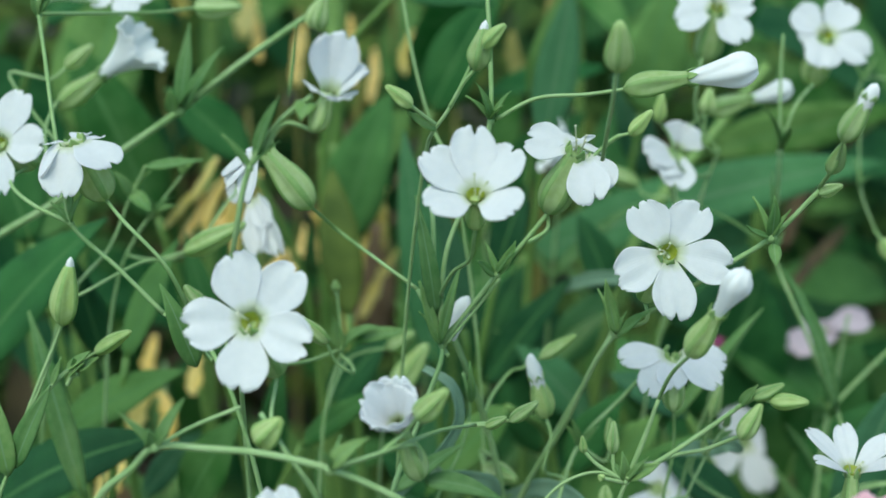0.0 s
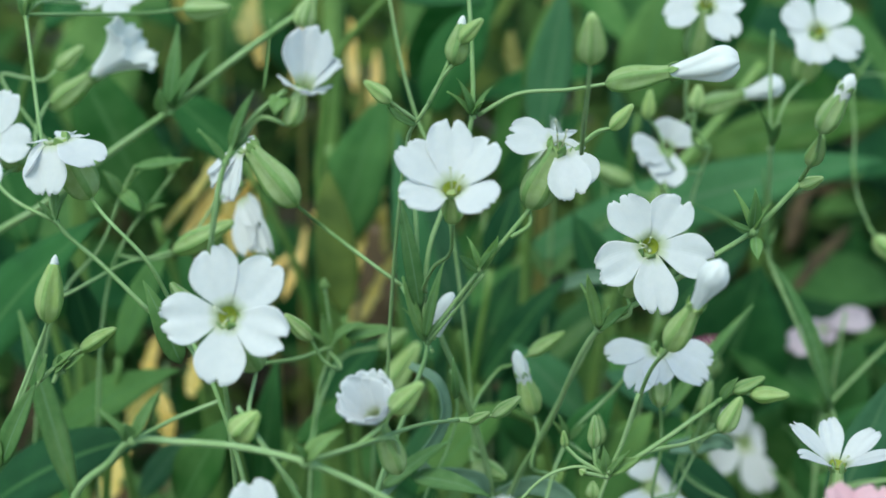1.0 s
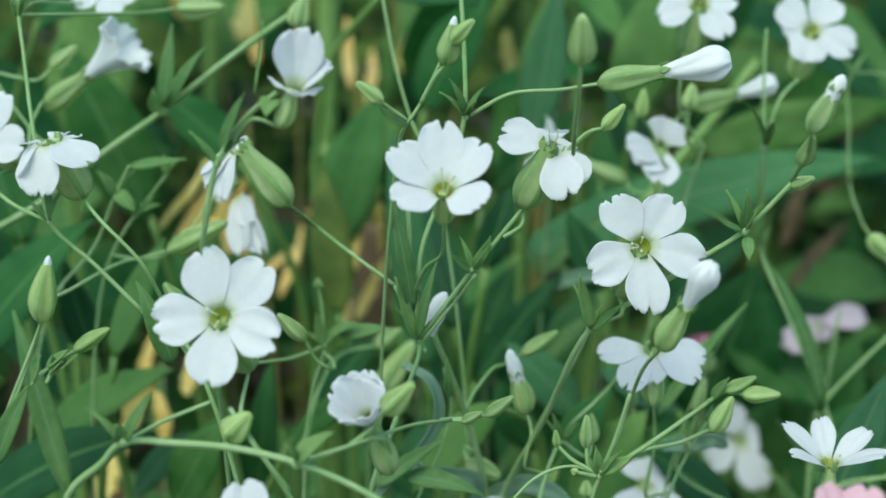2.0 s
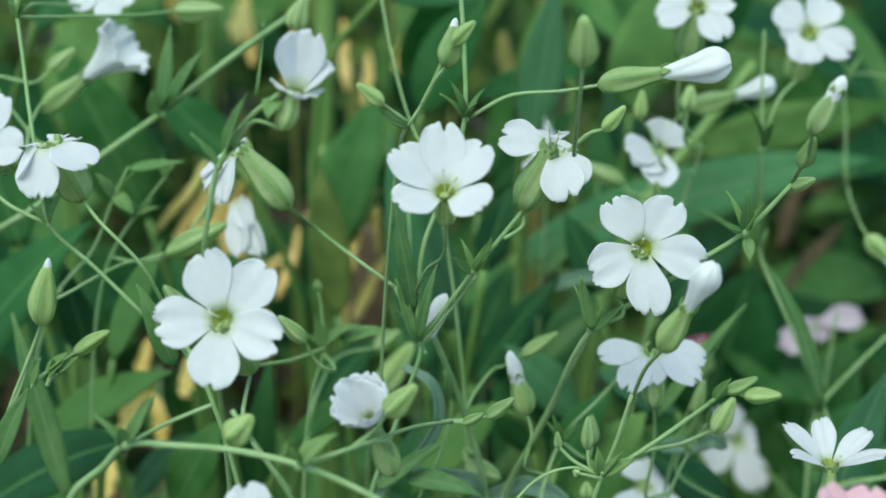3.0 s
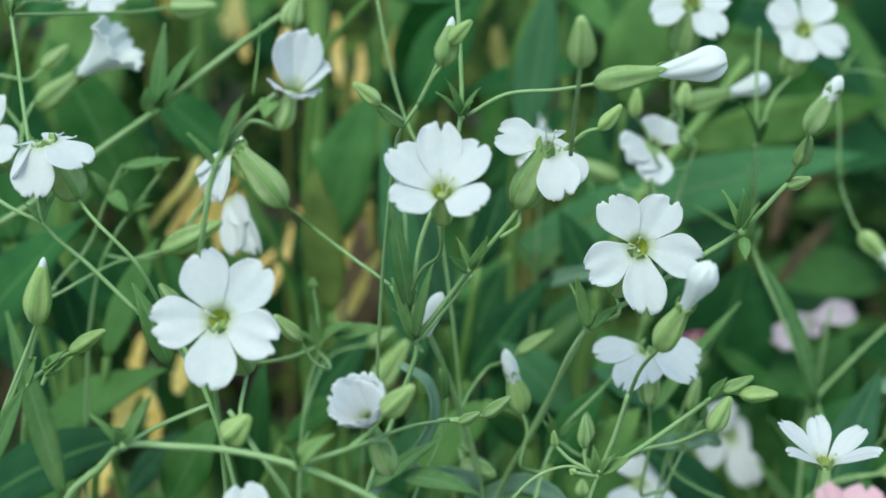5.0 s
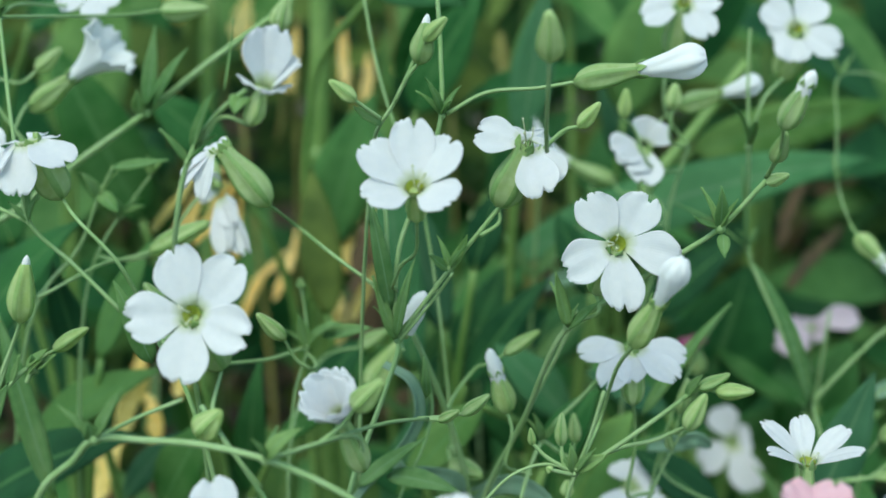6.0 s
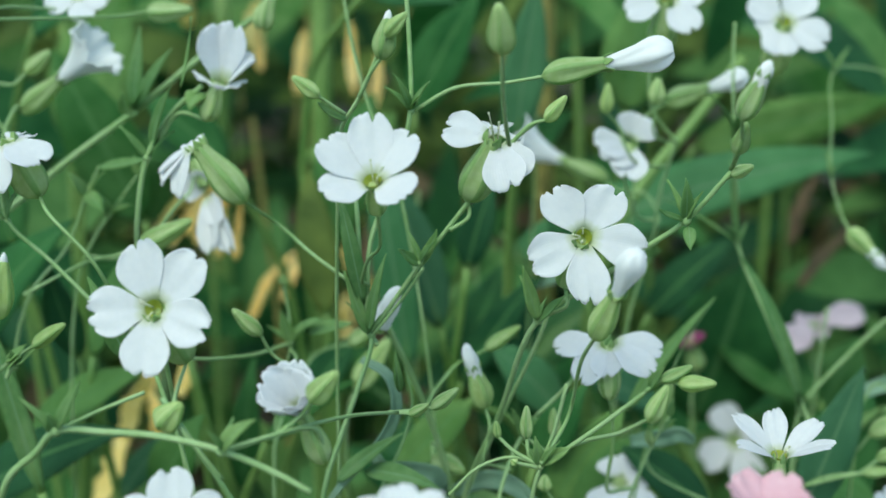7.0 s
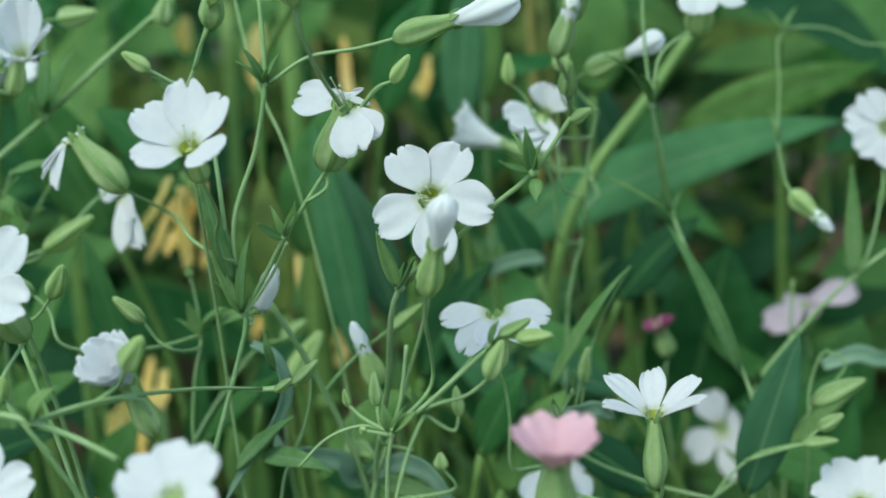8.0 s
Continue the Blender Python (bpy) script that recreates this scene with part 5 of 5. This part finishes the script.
straw((-0.1085, 0.3530, 0.3178), (-0.0987, 0.3604, 0.3425), 0.0091)
straw((-0.0424, 0.4139, 0.3520), (-0.0335, 0.4185, 0.3654), 0.0060)
straw((-0.0418, 0.4199, 0.3773), (-0.0437, 0.4248, 0.3997), 0.0055)
straw((-0.0855, 0.5132, 0.4520), (-0.0814, 0.5184, 0.4715), 0.0101)
straw((-0.0167, 0.5213, 0.4365), (-0.0144, 0.5259, 0.4546), 0.0071)
straw((-0.0277, 0.4400, 0.3440), (-0.0255, 0.4400, 0.3920), 0.0165, "broad withered brown leaf hanging behind the stalk", WITHERED)
straw((-0.0190, 0.4430, 0.3440), (-0.0165, 0.4430, 0.3760), 0.0090, "broad withered brown leaf hanging behind the stalk", WITHERED)
stalk((-0.0415, 0.4055, -0.003), (-0.0335, 0.4060, 0.5300), 0.0046, 'thick upright green stalk with a pale bloom', STALK)
stalk((-0.1128, 0.4831, -0.003), (-0.0999, 0.5336, 0.4822), 0.0042, 'thick upright yellow-green stalk', STALK)

stem([(0.0539, 0.3385, 0.4088), (0.0646, 0.3424, 0.4272), (0.078, 0.3495, 0.4417), (0.0932, 0.3556, 0.4602)], thick=0.0021, end=0.0017, label='stout pale green side stalk leaning behind the flowers', material=STALK, name="leaning_stalk")

# ---- undergrowth ----
GAPS = ((-0.054, 0.452, 0.029, 0.022, 0.62), (-0.039, 0.378, 0.02, 0.038, 0.6), (0.142, 0.378, 0.025, 0.018, 0.62), (0.153, 0.29, 0.02, 0.02, 0.62), (-0.097, 0.393, 0.013, 0.011, 0.6), (-0.161, 0.324, 0.011, 0.013, 0.5), (-0.074, 0.417, 0.013, 0.016, 0.6), (-0.055, 0.4246, 0.014, 0.028, 0.62), (0.138, 0.381, 0.02, 0.014, 0.5))


def in_gap(p):
    return any(abs(p.x - x) < w and abs(p.z - z) < h and p.y < y for x, z, w, h, y in GAPS)


def undergrowth(name, count, xs, ys, zs, sizes, material, label, seed, lean_range=(0.11, 0.30)):
    """Many leaves as one mesh: each a folded, arched, tapering blade."""
    rng = random.Random(seed)
    verts, faces, made, steps = [], [], 0, 8
    while made < count:
        x, y, z = rng.uniform(*xs), rng.uniform(*ys), rng.uniform(*zs)
        p = Vector((x, y, z))
        long, lean = rng.uniform(*sizes), rng.uniform(*lean_range)
        way = Vector((rng.uniform(-1, 1), rng.uniform(-0.6, 0.5), rng.uniform(-0.45, 0.9))).normalized()
        if in_gap(p) or in_gap(p + way * long) or in_gap(p + way * (long / 2)):
            continue
        made += 1
        up = Vector((rng.uniform(-0.5, 0.5), -0.7, rng.uniform(0.2, 1)))
        up = (up - way * up.dot(way)).normalized()
        side, arch, turn, fat = way.cross(up), rng.uniform(-0.05, 0.18), rng.uniform(-0.6, 0.6), rng.uniform(0.7, 1.1)
        first = len(verts)
        for i in range(steps):
            s = i / (steps - 1)
            half = long * lean / 2 * max(0.02, math.sin(math.pi * s**fat) ** 0.85)
            twisted = Matrix.Rotation(turn * s, 3, way)
            mid = p + way * (long * s) + up * (arch * long * 4 * s * (1 - s))
            for u, rise in ((-1, 0.22), (0, 0), (1, 0.22)):
                verts.append(mid + twisted @ (side * (u * half) + up * (rise * half)))
        for i in range(steps - 1):
            for j in (0, 1):
                q = first + 3 * i + j
                faces.append((q, q + 1, q + 4, q + 3))
    mesh = bpy.data.meshes.new(name)
    mesh.from_pydata(verts, [], faces)
    mesh.polygons.foreach_set("use_smooth", [True] * len(faces))
    mesh.materials.append(material)
    return tagged(new(name, mesh), label, "foliage", kind="stuff")


for k in range(14):
    x = random.uniform(-0.26, 0.4)
    y = random.uniform(0.40, 0.75)
    top = 0.5 - 0.268 * y + random.uniform(-0.02, 0.16)
    stalk((x + random.uniform(-0.03, 0.03), y, -0.003), (x, y + random.uniform(-0.02, 0.02), top), random.uniform(0.0012, 0.003), "upright pale green stalk in the undergrowth", STALK)


def slender_plant(foot, top, leaves, seed):
    """A thin upright plant behind the flowers, with pairs of narrow leaves up its stem."""
    rng = random.Random(seed)
    foot, top = Vector(foot), Vector(top)
    ob = thing("slender_plant", foot, "thin upright green plant with pairs of narrow leaves", "plant", "slender plants")
    sway = Vector((rng.uniform(-0.02, 0.02), rng.uniform(-0.01, 0.01), 0))
    line = smooth([foot, foot.lerp(top, 0.4) + sway, foot.lerp(top, 0.75) + sway * 0.3, top], 8)
    part("stalk", tube(bmesh.new(), line, 0.0009, 0.0004, 7), STEM, ob)
    for k in range(leaves):
        at = line[int((0.55 + 0.43 * k / leaves) * (len(line) - 1))]
        turn = rng.uniform(0, 3.14)
        for side in (0, math.pi):
            out = Vector((math.cos(turn + side), 0.5 * math.sin(turn + side), rng.uniform(0.5, 1.5))).normalized()
            long = rng.uniform(0.016, 0.038)
            part("leaf", blade(at, at + out * long, long * rng.uniform(0.13, 0.2), (0, -0.6, 0.8), rng.uniform(0.0, 0.16), 0.35, 0.03, 0.38, 9, twist=rng.uniform(-0.6, 0.6)), BRACT, ob)
    return ob


for k in range(11):
    spot = random.Random(900 + k)
    y = spot.uniform(0.32, 0.42)
    x = spot.uniform(-0.42, 0.52) * y + 0.05
    top = 0.5 - 0.268 * y + spot.uniform(-0.16, 0.20) * y
    if in_gap(Vector((x, y, top))) or in_gap(Vector((x, y, top - 0.02))):
        continue
    slender_plant((x + spot.uniform(-0.03, 0.03), y + spot.uniform(0, 0.05), -0.003), (x, y, top), spot.randint(3, 5), k)

for k in range(8):
    spot = random.Random(500 + k)
    y = spot.uniform(0.5, 0.62)
    x = spot.uniform(-0.33, -0.03) * y
    z = 0.5 - 0.268 * y + spot.uniform(0.05, 0.24) * y
    straw((x, y, z), (x + spot.uniform(-0.006, 0.006), y, z + spot.uniform(0.02, 0.05)), spot.uniform(0.0025, 0.005), "drying olive grass blade in the shade", OLIVE)

for k in range(9):
    spot = random.Random(300 + k)
    y = spot.uniform(0.46, 0.66)
    x = spot.uniform(-0.36, 0.1) * y
    stalk((x + spot.uniform(-0.02, 0.02), y, -0.003), (x, y, 0.5 - 0.268 * y + spot.uniform(0.0, 0.26) * y), spot.uniform(0.001, 0.0026), "drying olive upright stalk", OLIVE, "dry_stalk", "dry stalk", "dry stalks")

undergrowth("undergrowth", 950, (-0.65, 0.75), (0.42, 0.64), (0.03, 0.52), (0.05, 0.10), LEAF, "dense green lance-shaped leaves in shade", 3, (0.2, 0.36))
# leaves in the darkened colour, which deepens the shade between them
undergrowth("undergrowth", 3600, (-1.2, 1.3), (0.62, 1.2), (0.03, 0.62), (0.05, 0.11), LEAF_SHADED, "dense mixed green leaves further back", 4)
undergrowth("undergrowth", 2600, (-1.6, 1.7), (1.2, 2.0), (0.03, 0.85), (0.09, 0.18), LEAF_SHADED, "tall green plants closing the view", 5)
undergrowth("undergrowth", 700, (-1.6, -0.45), (-0.7, 0.6), (0.03, 0.45), (0.05, 0.11), LEAF_SHADED, "green leaves beside the flower bed", 7)
undergrowth("undergrowth", 700, (0.55, 1.7), (-0.7, 0.6), (0.03, 0.45), (0.05, 0.11), LEAF_SHADED, "green leaves beside the flower bed", 8)
undergrowth("undergrowth", 900, (-1.6, 1.7), (-1.6, -0.5), (0.02, 0.2), (0.05, 0.11), LEAF_SHADED, "low green plants on the open side", 9)
undergrowth("undergrowth", 500, (-0.45, 0.55), (-0.5, 0.4), (0.01, 0.12), (0.04, 0.08), LEAF_SHADED, "low green plants under the flowers", 10)
undergrowth("dry_litter", 420, (-0.6, 0.7), (0.42, 0.85), (0.005, 0.38), (0.02, 0.07), BROWN, "dry brown leaves and stalks near the soil", 6)
